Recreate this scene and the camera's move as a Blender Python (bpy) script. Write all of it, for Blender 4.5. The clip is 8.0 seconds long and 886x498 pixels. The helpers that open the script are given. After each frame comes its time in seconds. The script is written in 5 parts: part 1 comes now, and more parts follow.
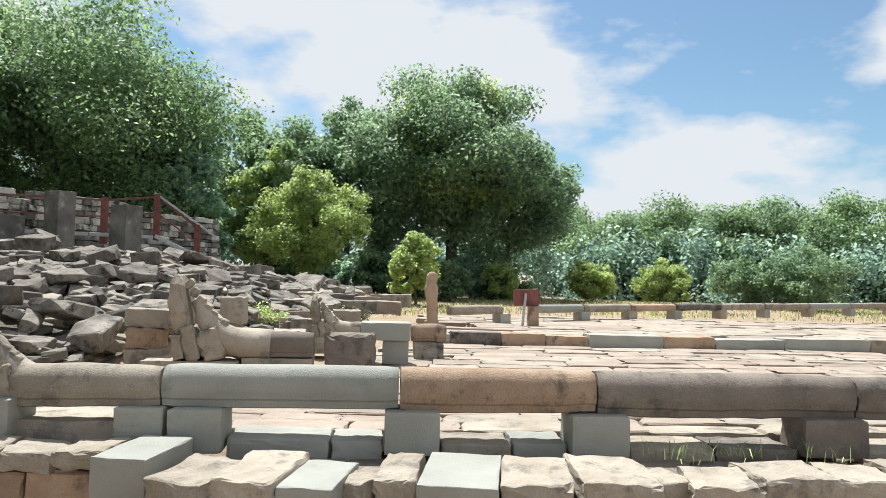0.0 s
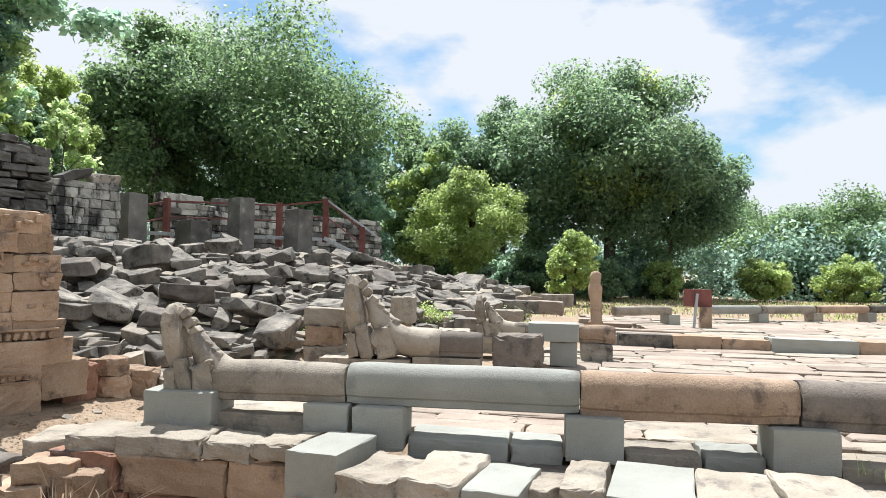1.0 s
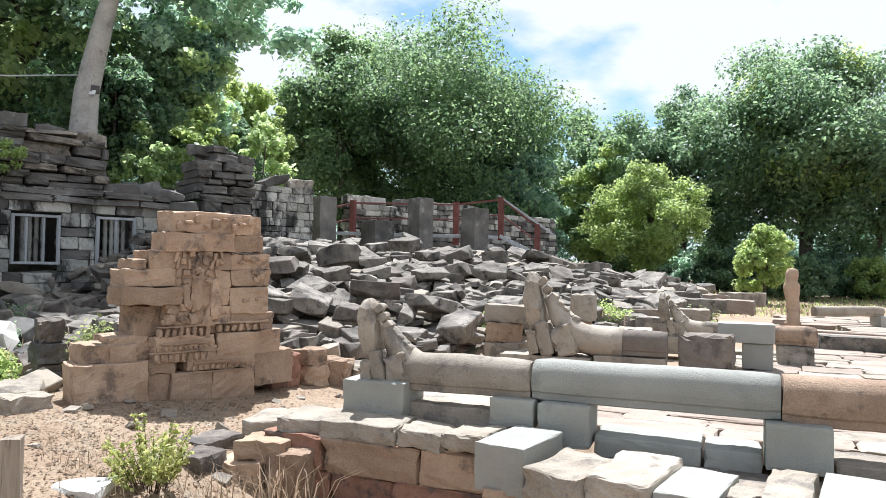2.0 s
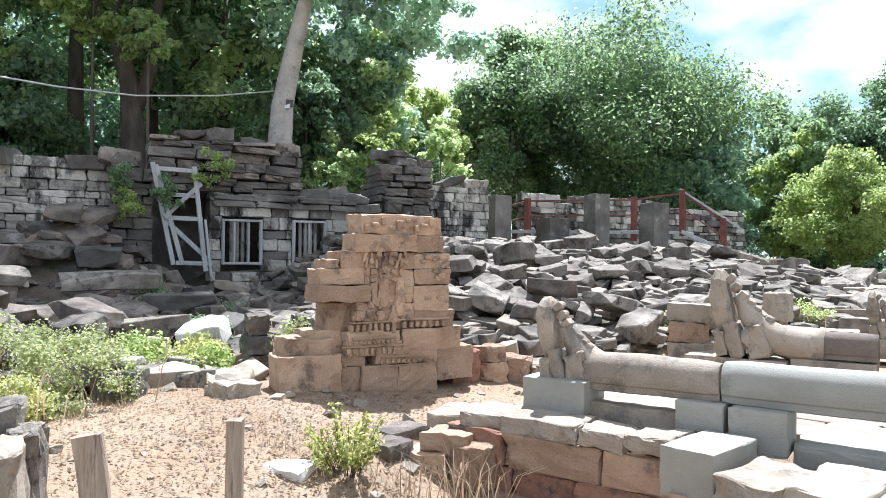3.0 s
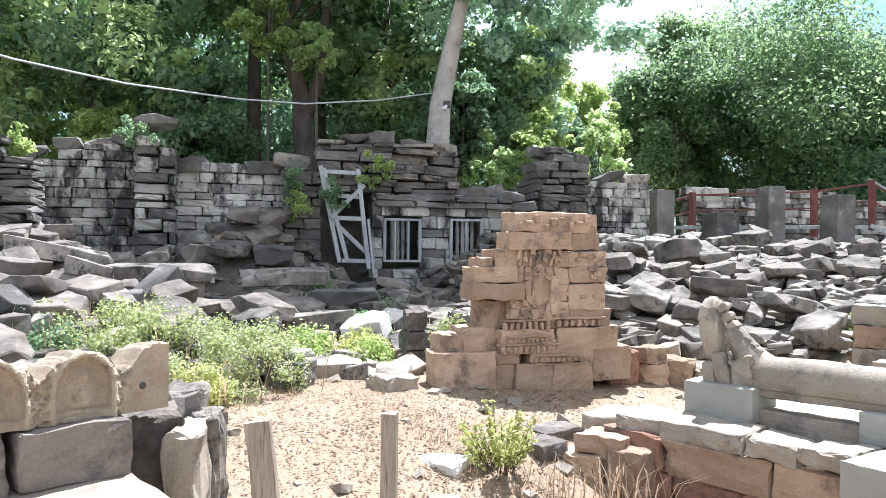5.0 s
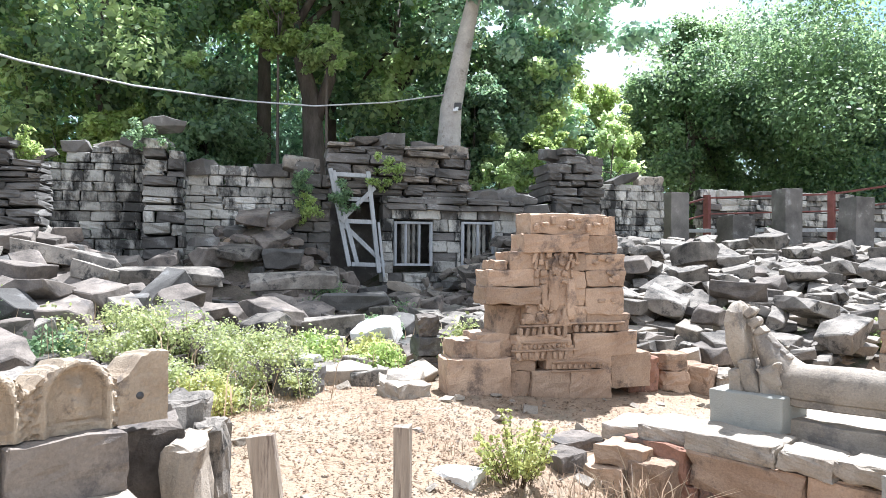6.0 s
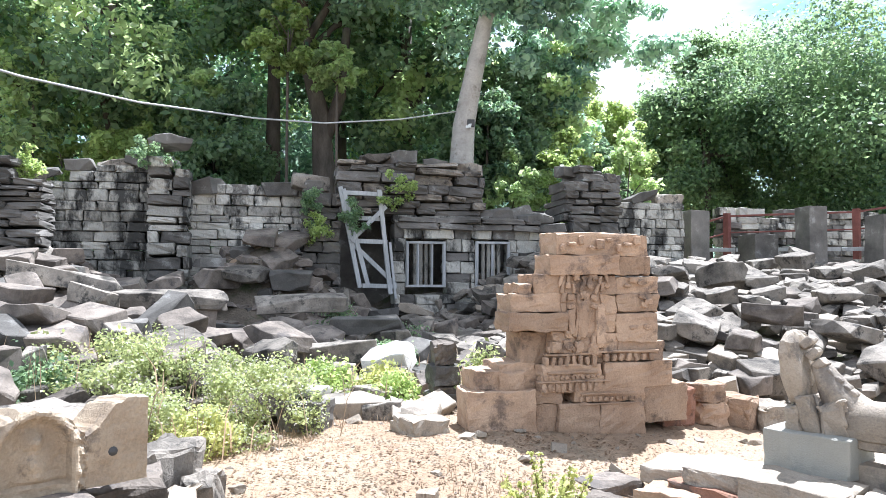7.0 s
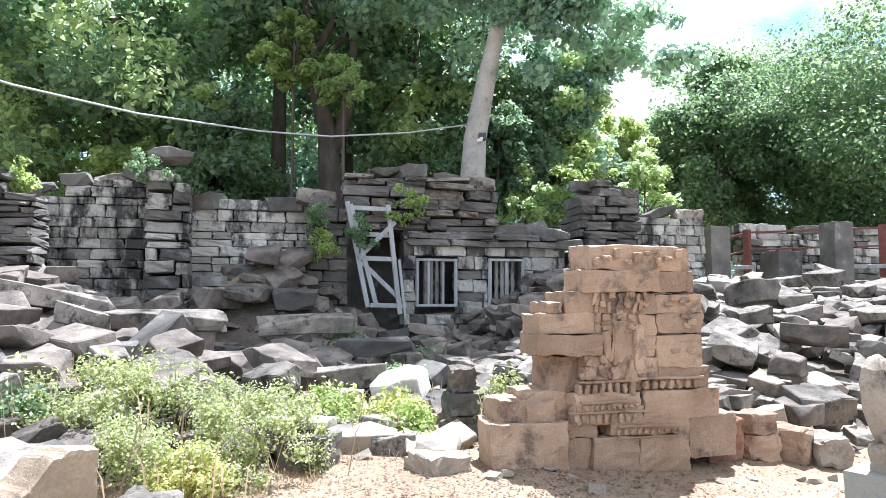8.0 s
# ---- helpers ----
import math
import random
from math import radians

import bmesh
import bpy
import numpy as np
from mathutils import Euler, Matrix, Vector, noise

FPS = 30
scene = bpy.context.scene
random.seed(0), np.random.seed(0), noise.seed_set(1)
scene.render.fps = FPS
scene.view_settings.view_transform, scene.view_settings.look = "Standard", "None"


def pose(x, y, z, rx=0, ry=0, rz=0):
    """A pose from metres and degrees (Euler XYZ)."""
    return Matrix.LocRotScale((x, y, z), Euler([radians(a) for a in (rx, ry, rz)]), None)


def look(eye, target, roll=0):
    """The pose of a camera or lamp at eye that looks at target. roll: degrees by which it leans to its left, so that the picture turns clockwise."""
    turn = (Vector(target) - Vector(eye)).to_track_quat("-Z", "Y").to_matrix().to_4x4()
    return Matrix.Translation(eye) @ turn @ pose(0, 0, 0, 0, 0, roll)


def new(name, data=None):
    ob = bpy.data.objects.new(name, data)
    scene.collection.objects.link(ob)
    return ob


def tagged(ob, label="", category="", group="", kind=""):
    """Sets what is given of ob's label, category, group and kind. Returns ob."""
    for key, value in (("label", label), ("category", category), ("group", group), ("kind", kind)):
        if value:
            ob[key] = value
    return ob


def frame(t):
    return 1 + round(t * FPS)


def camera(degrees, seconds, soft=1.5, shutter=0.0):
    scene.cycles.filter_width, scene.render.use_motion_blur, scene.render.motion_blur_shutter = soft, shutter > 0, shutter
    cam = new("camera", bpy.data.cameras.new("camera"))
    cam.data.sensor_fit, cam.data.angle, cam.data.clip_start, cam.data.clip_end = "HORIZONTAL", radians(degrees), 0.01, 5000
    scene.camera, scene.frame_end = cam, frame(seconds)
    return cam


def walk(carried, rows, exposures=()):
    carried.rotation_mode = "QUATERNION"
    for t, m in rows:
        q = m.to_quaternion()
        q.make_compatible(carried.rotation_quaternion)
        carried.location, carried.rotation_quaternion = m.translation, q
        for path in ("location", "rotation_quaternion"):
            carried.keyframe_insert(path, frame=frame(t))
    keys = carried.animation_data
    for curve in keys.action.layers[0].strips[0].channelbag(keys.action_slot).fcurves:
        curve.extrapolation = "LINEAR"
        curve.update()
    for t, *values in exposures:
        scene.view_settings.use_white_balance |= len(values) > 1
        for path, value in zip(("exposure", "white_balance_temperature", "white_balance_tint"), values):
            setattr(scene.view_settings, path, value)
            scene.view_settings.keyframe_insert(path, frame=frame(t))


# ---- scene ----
cam = camera(62.8, 8.0, soft=0.6)
PATH = [
    (0, (-0.567, 1.574, 1.77), (-0.418, 3.568, 1.833), 1.5),
    (0.5, (-0.702, 1.649, 1.76), (-0.745, 3.648, 1.816), 1.2),
    (1, (-0.776, 1.708, 1.774), (-1.045, 3.689, 1.825), 1.2),
    (1.5, (-0.82, 1.676, 1.774), (-1.315, 3.613, 1.818), 1.1),
    (2, (-0.854, 1.623, 1.77), (-1.58, 3.486, 1.805), 1.0),
    (2.2, (-0.865, 1.588, 1.774), (-1.683, 3.413, 1.806), 0.8),
    (3.5, (-0.847, 1.537, 1.78), (-2.144, 3.06, 1.797), 0.4),
    (4, (-0.817, 1.497, 1.787), (-2.211, 2.93, 1.8), 0.2),
    (4.5, (-0.808, 1.523, 1.793), (-2.255, 2.903, 1.803), 0.2),
    (6, (-1.042, 1.74, 1.773), (-2.532, 3.074, 1.796), 0.3),
    (6.5, (-1.252, 1.821, 1.793), (-2.752, 3.143, 1.836), 0.1),
    (7, (-1.546, 2.069, 1.811), (-3.053, 3.382, 1.887), 0.2),
    (7.5, (-1.884, 2.244, 1.811), (-3.396, 3.548, 1.917), 0.1),
    (8, (-2.201, 2.479, 1.793), (-3.717, 3.777, 1.923), 0.1),
]
EXPOSURES = [(0, 0.72, 6050, 8), (1.0, 0.84, 5950, 9), (2.0, 1.04, 5750, 11), (3.5, 1.40, 5620, 12), (4.5, 1.50, 5600, 12), (8, 1.66, 5580, 13)]
walk(cam, [(t, look(eye, target, roll)) for t, eye, target, roll in PATH], EXPOSURES)

# ---- world, sun, exposure ----
SUN = Vector((-0.16, 0.41, 0.90)).normalized()
world = bpy.data.worlds.new("sky")
scene.world = world
world.use_nodes = True
wn, wl = world.node_tree.nodes, world.node_tree.links
wn.clear()
w_out = wn.new("ShaderNodeOutputWorld")
w_bg = wn.new("ShaderNodeBackground")
w_sky = wn.new("ShaderNodeTexSky")
w_sky.sky_type = 'NISHITA'
w_sky.sun_disc = False
w_sky.dust_density = 1.0
w_sky.sun_elevation = math.asin(SUN.z)
w_sky.sun_rotation = math.atan2(SUN.x, SUN.y)
w_tc = wn.new("ShaderNodeTexCoord")
w_map = wn.new("ShaderNodeMapping")
w_map.inputs["Scale"].default_value = (1.0, 1.0, 2.2)
w_map.inputs["Rotation"].default_value = (0, 0, radians(14))
w_map.inputs["Location"].default_value = (0.9, 0.35, 0.2)
w_noise = wn.new("ShaderNodeTexNoise")
w_noise.inputs["Scale"].default_value = 2.3
w_noise.inputs["Detail"].default_value = 7
w_noise.inputs["Roughness"].default_value = 0.55
w_ramp = wn.new("ShaderNodeValToRGB")
w_ramp.color_ramp.elements[0].position = 0.43
w_ramp.color_ramp.elements[1].position = 0.51
w_mix = wn.new("ShaderNodeMix")
w_mix.data_type = 'RGBA'
w_mix.inputs["B"].default_value = (14.0, 14.0, 14.0, 1)
wl.new(w_tc.outputs["Generated"], w_map.inputs["Vector"])
wl.new(w_map.outputs["Vector"], w_noise.inputs["Vector"])
wl.new(w_noise.outputs["Fac"], w_ramp.inputs["Fac"])
wl.new(w_ramp.outputs["Color"], w_mix.inputs["Factor"])
w_gain = wn.new("ShaderNodeVectorMath")
w_gain.operation = 'MULTIPLY'
w_gain.inputs[1].default_value = (1.9, 2.1, 2.05)
wl.new(w_sky.outputs["Color"], w_gain.inputs[0])
wl.new(w_gain.outputs["Vector"], w_mix.inputs["A"])
wl.new(w_mix.outputs["Result"], w_bg.inputs["Color"])
w_bg.inputs["Strength"].default_value = 0.036
wl.new(w_bg.outputs["Background"], w_out.inputs["Surface"])
sun = new("sun", bpy.data.lights.new("sun", 'SUN'))
sun.data.energy = 5.0
sun.data.angle = radians(0.55)
sun.data.color = (1.0, 0.965, 0.91)
sun.matrix_world = look(tuple(SUN * 60), (0, 0, 0))


# ---- materials ----
def material(name, colors, rough=0.9, scale=3.0, bump=0.4, fine=40.0, spots=None, spot_size=6.0, spot_cut=0.56, vary=0.25, streak=1.0, bump_dist=0.02, grain=0.8):
    """Stone, earth or wood: two colours by a broad noise, a fine grain, patches of a third colour, a random tone for each piece."""
    m = bpy.data.materials.new(name)
    m.use_nodes = True
    n, l = m.node_tree.nodes, m.node_tree.links
    b = n["Principled BSDF"]
    b.inputs["Roughness"].default_value = rough
    b.inputs["Specular IOR Level"].default_value = 0.25
    tc = n.new("ShaderNodeTexCoord")
    mp = n.new("ShaderNodeMapping")
    mp.inputs["Scale"].default_value = (1, 1, streak)
    geo = n.new("ShaderNodeNewGeometry")
    oi = n.new("ShaderNodeObjectInfo")
    l.new(geo.outputs["Position"], mp.inputs["Vector"])
    a = n.new("ShaderNodeTexNoise")
    a.inputs["Scale"].default_value = scale
    a.inputs["Detail"].default_value = 6
    a.inputs["Roughness"].default_value = 0.6
    l.new(mp.outputs["Vector"], a.inputs["Vector"])
    r = n.new("ShaderNodeValToRGB")
    r.color_ramp.elements[0].position = 0.34
    r.color_ramp.elements[1].position = 0.66
    r.color_ramp.elements[0].color = (*colors[0], 1)
    r.color_ramp.elements[1].color = (*colors[1], 1)
    l.new(a.outputs["Fac"], r.inputs["Fac"])
    colour = r.outputs["Color"]
    if spots:
        s = n.new("ShaderNodeTexNoise")
        s.inputs["Scale"].default_value = spot_size
        s.inputs["Detail"].default_value = 8
        s.inputs["Roughness"].default_value = 0.7
        l.new(mp.outputs["Vector"], s.inputs["Vector"])
        sr = n.new("ShaderNodeValToRGB")
        sr.color_ramp.elements[0].position = spot_cut - 0.04
        sr.color_ramp.elements[1].position = spot_cut + 0.06
        l.new(s.outputs["Fac"], sr.inputs["Fac"])
        mx = n.new("ShaderNodeMix")
        mx.data_type = 'RGBA'
        mx.inputs["B"].default_value = (*spots, 1)
        l.new(sr.outputs["Color"], mx.inputs["Factor"])
        l.new(colour, mx.inputs["A"])
        colour = mx.outputs["Result"]
    g = n.new("ShaderNodeTexNoise")
    g.inputs["Scale"].default_value = fine
    g.inputs["Detail"].default_value = 5
    g.inputs["Roughness"].default_value = 0.7
    l.new(mp.outputs["Vector"], g.inputs["Vector"])
    hs = n.new("ShaderNodeHueSaturation")
    add = n.new("ShaderNodeMath")
    add.operation = 'MULTIPLY_ADD'
    l.new(oi.outputs["Random"], add.inputs[0])
    add.inputs[1].default_value = vary
    add.inputs[2].default_value = 1 - vary / 2
    isl = n.new("ShaderNodeMath")
    isl.operation = 'MULTIPLY_ADD'
    l.new(geo.outputs["Random Per Island"], isl.inputs[0])
    isl.inputs[1].default_value = vary
    isl.inputs[2].default_value = -vary / 2
    gm = n.new("ShaderNodeMath")
    gm.operation = 'MULTIPLY_ADD'
    l.new(g.outputs["Fac"], gm.inputs[0])
    gm.inputs[1].default_value = grain
    gm.inputs[2].default_value = -grain / 2
    s1 = n.new("ShaderNodeMath")
    s1.operation = 'ADD'
    l.new(add.outputs[0], s1.inputs[0])
    l.new(isl.outputs[0], s1.inputs[1])
    s2 = n.new("ShaderNodeMath")
    s2.operation = 'ADD'
    l.new(s1.outputs[0], s2.inputs[0])
    l.new(gm.outputs[0], s2.inputs[1])
    l.new(s2.outputs[0], hs.inputs["Value"])
    l.new(colour, hs.inputs["Color"])
    l.new(hs.outputs["Color"], b.inputs["Base Color"])
    bm1 = n.new("ShaderNodeBump")
    bm1.inputs["Strength"].default_value = bump
    bm1.inputs["Distance"].default_value = bump_dist
    mixh = n.new("ShaderNodeMath")
    mixh.operation = 'MULTIPLY_ADD'
    l.new(g.outputs["Fac"], mixh.inputs[0])
    mixh.inputs[1].default_value = 0.8
    l.new(a.outputs["Fac"], mixh.inputs[2])
    l.new(mixh.outputs[0], bm1.inputs["Height"])
    l.new(bm1.outputs["Normal"], b.inputs["Normal"])
    return m


def leaf_material(name, dark, light, through_light):
    m = bpy.data.materials.new(name)
    m.use_nodes = True
    n, l = m.node_tree.nodes, m.node_tree.links
    b = n["Principled BSDF"]
    b.inputs["Roughness"].default_value = 0.48
    b.inputs["Specular IOR Level"].default_value = 0.4
    geo = n.new("ShaderNodeNewGeometry")
    tex = n.new("ShaderNodeTexNoise")
    tex.inputs["Scale"].default_value = 0.35
    tex.inputs["Detail"].default_value = 3
    l.new(geo.outputs["Position"], tex.inputs["Vector"])
    ad = n.new("ShaderNodeMath")
    ad.operation = 'MULTIPLY_ADD'
    l.new(geo.outputs["Random Per Island"], ad.inputs[0])
    ad.inputs[1].default_value = 0.6
    l.new(tex.outputs["Fac"], ad.inputs[2])
    r = n.new("ShaderNodeValToRGB")
    r.color_ramp.elements[0].position = 0.45
    r.color_ramp.elements[1].position = 1.05
    r.color_ramp.elements[0].color = (*dark, 1)
    r.color_ramp.elements[1].color = (*light, 1)
    l.new(ad.outputs[0], r.inputs["Fac"])
    l.new(r.outputs["Color"], b.inputs["Base Color"])
    t = n.new("ShaderNodeBsdfTranslucent")
    hs = n.new("ShaderNodeHueSaturation")
    hs.inputs["Value"].default_value = through_light
    hs.inputs["Hue"].default_value = 0.48
    l.new(r.outputs["Color"], hs.inputs["Color"])
    l.new(hs.outputs["Color"], t.inputs["Color"])
    mix = n.new("ShaderNodeMixShader")
    mix.inputs["Fac"].default_value = 0.5
    l.new(b.outputs["BSDF"], mix.inputs[1])
    l.new(t.outputs["BSDF"], mix.inputs[2])
    l.new(mix.outputs["Shader"], n["Material Output"].inputs["Surface"])
    return m


EARTH = material("dry_earth", ((0.278, 0.196, 0.128), (0.362, 0.272, 0.186)), scale=0.9, bump=0.9, fine=22, spots=(0.29, 0.23, 0.16), spot_size=2.6, spot_cut=0.56, vary=0.0, bump_dist=0.05)
# earth under the rubble, the shade between the stones put into its colour
SHADY = material("gap_shade_earth", ((0.10, 0.085, 0.065), (0.18, 0.15, 0.115)), scale=2.5, bump=1.0, fine=18, spots=(0.07, 0.08, 0.04), spot_size=1.5, spot_cut=0.55, vary=0.0, bump_dist=0.06)
WARM = material("warm_sandstone", ((0.31, 0.212, 0.142), (0.45, 0.325, 0.225)), scale=2.2, fine=55, spots=(0.17, 0.125, 0.095), spot_size=3.0, spot_cut=0.58, bump=0.8, vary=0.42)
BUFF = material("buff_sandstone", ((0.281, 0.238, 0.183), (0.391, 0.34, 0.273)), scale=2.0, fine=60, spots=(0.20, 0.175, 0.145), spot_size=3.5, spot_cut=0.57, bump=0.6)
PAVE = material("pinkish_paving_stone", ((0.275, 0.215, 0.168), (0.361, 0.297, 0.241)), scale=1.6, fine=50, spots=(0.24, 0.19, 0.15), spot_size=2.5, spot_cut=0.60, bump=0.7, vary=0.3)
CREST = material("yellow_buff_carving_stone", ((0.30, 0.235, 0.165), (0.42, 0.345, 0.25)), scale=3.0, fine=70, spots=(0.17, 0.14, 0.11), spot_size=5, spot_cut=0.6, bump=0.7)
GREY = material("grey_new_stone", ((0.30, 0.297, 0.258), (0.385, 0.378, 0.332)), scale=1.2, fine=90, vary=0.1, bump=0.7, spots=(0.27, 0.28, 0.25), spot_size=2.0, spot_cut=0.62, grain=0.35)
RUBBLE = material("rubble_sandstone", ((0.115, 0.103, 0.088), (0.31, 0.275, 0.228)), scale=2.8, fine=34, spots=(0.06, 0.056, 0.05), spot_size=4.5, spot_cut=0.57, vary=0.6, bump=0.9)
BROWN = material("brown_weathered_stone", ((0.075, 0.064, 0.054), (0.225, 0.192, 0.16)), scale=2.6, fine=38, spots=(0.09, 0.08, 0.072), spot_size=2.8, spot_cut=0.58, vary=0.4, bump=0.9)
RAIL_DARK = material("dark_weathered_rail", ((0.15, 0.125, 0.105), (0.26, 0.22, 0.18)), scale=1.6, fine=55, spots=(0.11, 0.095, 0.085), spot_size=2.2, spot_cut=0.58, vary=0.2, bump=0.6)
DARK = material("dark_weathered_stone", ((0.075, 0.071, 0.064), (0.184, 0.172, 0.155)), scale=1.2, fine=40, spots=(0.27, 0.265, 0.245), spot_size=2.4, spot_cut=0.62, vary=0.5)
WALL = material("lichened_wall_stone", ((0.315, 0.304, 0.267), (0.504, 0.488, 0.435)), scale=0.9, fine=40, spots=(0.055, 0.054, 0.05), spot_size=1.5, spot_cut=0.52, vary=0.8, streak=0.45, bump=0.8)
LATER = material("red_laterite", ((0.20, 0.105, 0.07), (0.31, 0.17, 0.115)), scale=3, fine=35, spots=(0.11, 0.08, 0.065), spot_size=4, spot_cut=0.55, vary=0.3, bump=0.8)
TIMBER = material("grey_timber", ((0.32, 0.33, 0.33), (0.46, 0.47, 0.47)), scale=6, fine=60, streak=0.15, vary=0.2)
STAKE = material("weathered_stake_wood", ((0.22, 0.175, 0.13), (0.38, 0.32, 0.25)), scale=14, fine=90, streak=0.08, vary=0.2, spots=(0.12, 0.09, 0.07), spot_size=18)
RED = material("faded_red_paint", ((0.13, 0.05, 0.042), (0.21, 0.08, 0.065)), scale=4, fine=50, rough=0.7, vary=0.2)
BARK = material("brown_bark", ((0.07, 0.06, 0.05), (0.14, 0.12, 0.10)), scale=4, fine=30, streak=0.3, bump=0.8)
PALE_BARK = material("pale_bark", ((0.36, 0.34, 0.31), (0.50, 0.48, 0.44)), scale=2.5, fine=25, spots=(0.24, 0.22, 0.19), spot_size=3, spot_cut=0.6, vary=0.0)
CABLE = material("pale_cable", ((0.45, 0.46, 0.46), (0.55, 0.56, 0.56)), rough=0.5, vary=0.0, bump=0.0)
LAMP_GREY = material("lamp_housing", ((0.06, 0.06, 0.06), (0.10, 0.10, 0.10)), rough=0.5, vary=0.0)
LAMP_FACE = material("lamp_face", ((0.7, 0.7, 0.68), (0.8, 0.8, 0.78)), rough=0.3, vary=0.0)
PALE_STONE = material("pale_fresh_stone", ((0.52, 0.50, 0.45), (0.66, 0.64, 0.58)), scale=2.0, fine=50, vary=0.1)
# deep green made bluer and paler: the haze over the wood is in the colour
LEAF_DEEP = leaf_material("hazed_deep_green_leaves", (0.10, 0.16, 0.14), (0.29, 0.385, 0.27), 3.0)
LEAF_AIRY = leaf_material("airy_green_leaves", (0.055, 0.10, 0.052), (0.175, 0.26, 0.115), 2.4)
LEAF_MID = leaf_material("mid_green_leaves", (0.06, 0.11, 0.07), (0.185, 0.27, 0.14), 2.3)
# undergrowth below the crowns: its shade and bluish haze are put into the colour
LEAF_SHADE = leaf_material("shaded_undergrowth_leaves", (0.09, 0.145, 0.135), (0.23, 0.31, 0.24), 2.8)
LEAF_LIGHT = leaf_material("light_green_leaves", (0.13, 0.19, 0.06), (0.32, 0.41, 0.15), 2.2)
LEAF_YELLOW = leaf_material("yellow_green_leaves", (0.24, 0.29, 0.09), (0.48, 0.50, 0.20), 1.6)
# lighter, yellower copy of the wood leaves: sunlight put into the colour
LEAF_SUNLIT = leaf_material("sunlit_leaves", (0.15, 0.215, 0.10), (0.34, 0.43, 0.20), 2.6)
LEAF_DRY = leaf_material("pale_weed_leaves", (0.14, 0.185, 0.06), (0.37, 0.42, 0.19), 1.5)
STRAW = leaf_material("dry_straw", (0.22, 0.165, 0.1), (0.4, 0.31, 0.2), 1.0)
LITTER = leaf_material("brown_leaf_litter", (0.13, 0.09, 0.055), (0.25, 0.175, 0.11), 1.0)
PETAL = leaf_material("white_flowers", (0.55, 0.52, 0.50), (0.75, 0.72, 0.70), 1.0)


# ---- builders ----
def part(name, mesh, mat, parent=None, label="", at=None):
    """Links a bmesh or a mesh as one object, under a thing or a part where one is given."""
    if isinstance(mesh, bmesh.types.BMesh):
        data = bpy.data.meshes.new(name)
        mesh.to_mesh(data)
        mesh.free()
    else:
        data = mesh
    if mat and not data.materials:
        data.materials.append(mat)
    ob = new(name, data)
    if at is not None:
        ob.matrix_world = at
    if parent:
        ob.parent = parent
    if label:
        ob["label"] = label
    return ob


def thing(name, label, category, group="", kind="", at=(0, 0, 0)):
    ob = new(name)
    ob.location = at
    ob.empty_display_size = 0.1
    bpy.context.view_layer.update()
    return tagged(ob, label, category, group, kind)


def child(ob, parent):
    """Parents ob without moving it."""
    ob.parent = parent
    ob.matrix_parent_inverse = Matrix.Translation(parent.location).inverted()
    return ob


def grid_box(steps):
    """A box from -1 to 1 whose sides are cut at the given steps."""
    bm = bmesh.new()
    seen = {}

    def v(p):
        k = tuple(round(c, 4) for c in p)
        if k not in seen:
            seen[k] = bm.verts.new(p)
        return seen[k]
    for ax in range(3):
        for side in (-1, 1):
            for i in range(len(steps) - 1):
                for j in range(len(steps) - 1):
                    ps = []
                    for a, b in ((i, j), (i + 1, j), (i + 1, j + 1), (i, j + 1)):
                        p = [0, 0, 0]
                        p[ax], p[(ax + 1) % 3], p[(ax + 2) % 3] = side, steps[a], steps[b]
                        ps.append(v(p))
                    bm.faces.new(ps if side > 0 else ps[::-1])
    return bm


def block_bm(sx, sy, sz, seed=0, round_=0.03, rough=0.015, steps=(-1, -0.82, -0.3, 0.3, 0.82, 1), freq=3.0, skew=0.0, base=False):
    """A worn stone block of the given size, its foot at z=0 where base is set, else its middle."""
    bm = grid_box(steps)
    rnd = random.Random(seed)
    half = Vector((sx / 2, sy / 2, sz / 2))
    r = min(round_, min(half) * 0.8)
    off = Vector((rnd.uniform(-50, 50), rnd.uniform(-50, 50), rnd.uniform(-50, 50)))
    tilt = [rnd.uniform(-skew, skew) for _ in range(6)]
    for v in bm.verts:
        p = Vector((v.co.x * half.x, v.co.y * half.y, v.co.z * half.z))
        chip = max(0.0, noise.noise(p * freq * 1.6 + off)) + max(0.0, noise.noise(p * freq * 4.3 + off))
        rv = min(r * (0.35 + 2.6 * chip), min(half) * 0.9)
        inner = Vector([max(-h + rv, min(h - rv, c)) for h, c in zip(half, p)])
        d = p - inner
        if d.length > 1e-6:
            p = inner + d.normalized() * rv
        n = noise.noise_vector(p * freq + off) * rough * 0.5 + noise.noise_vector(p * freq * 3.1 + off) * rough * 0.55
        p = p + n
        p.x += tilt[0] * p.y + tilt[1] * p.z
        p.y += tilt[2] * p.x + tilt[3] * p.z
        p.z += tilt[4] * p.x + tilt[5] * p.y
        if base:
            p.z += sz / 2
        v.co = p
    return bm


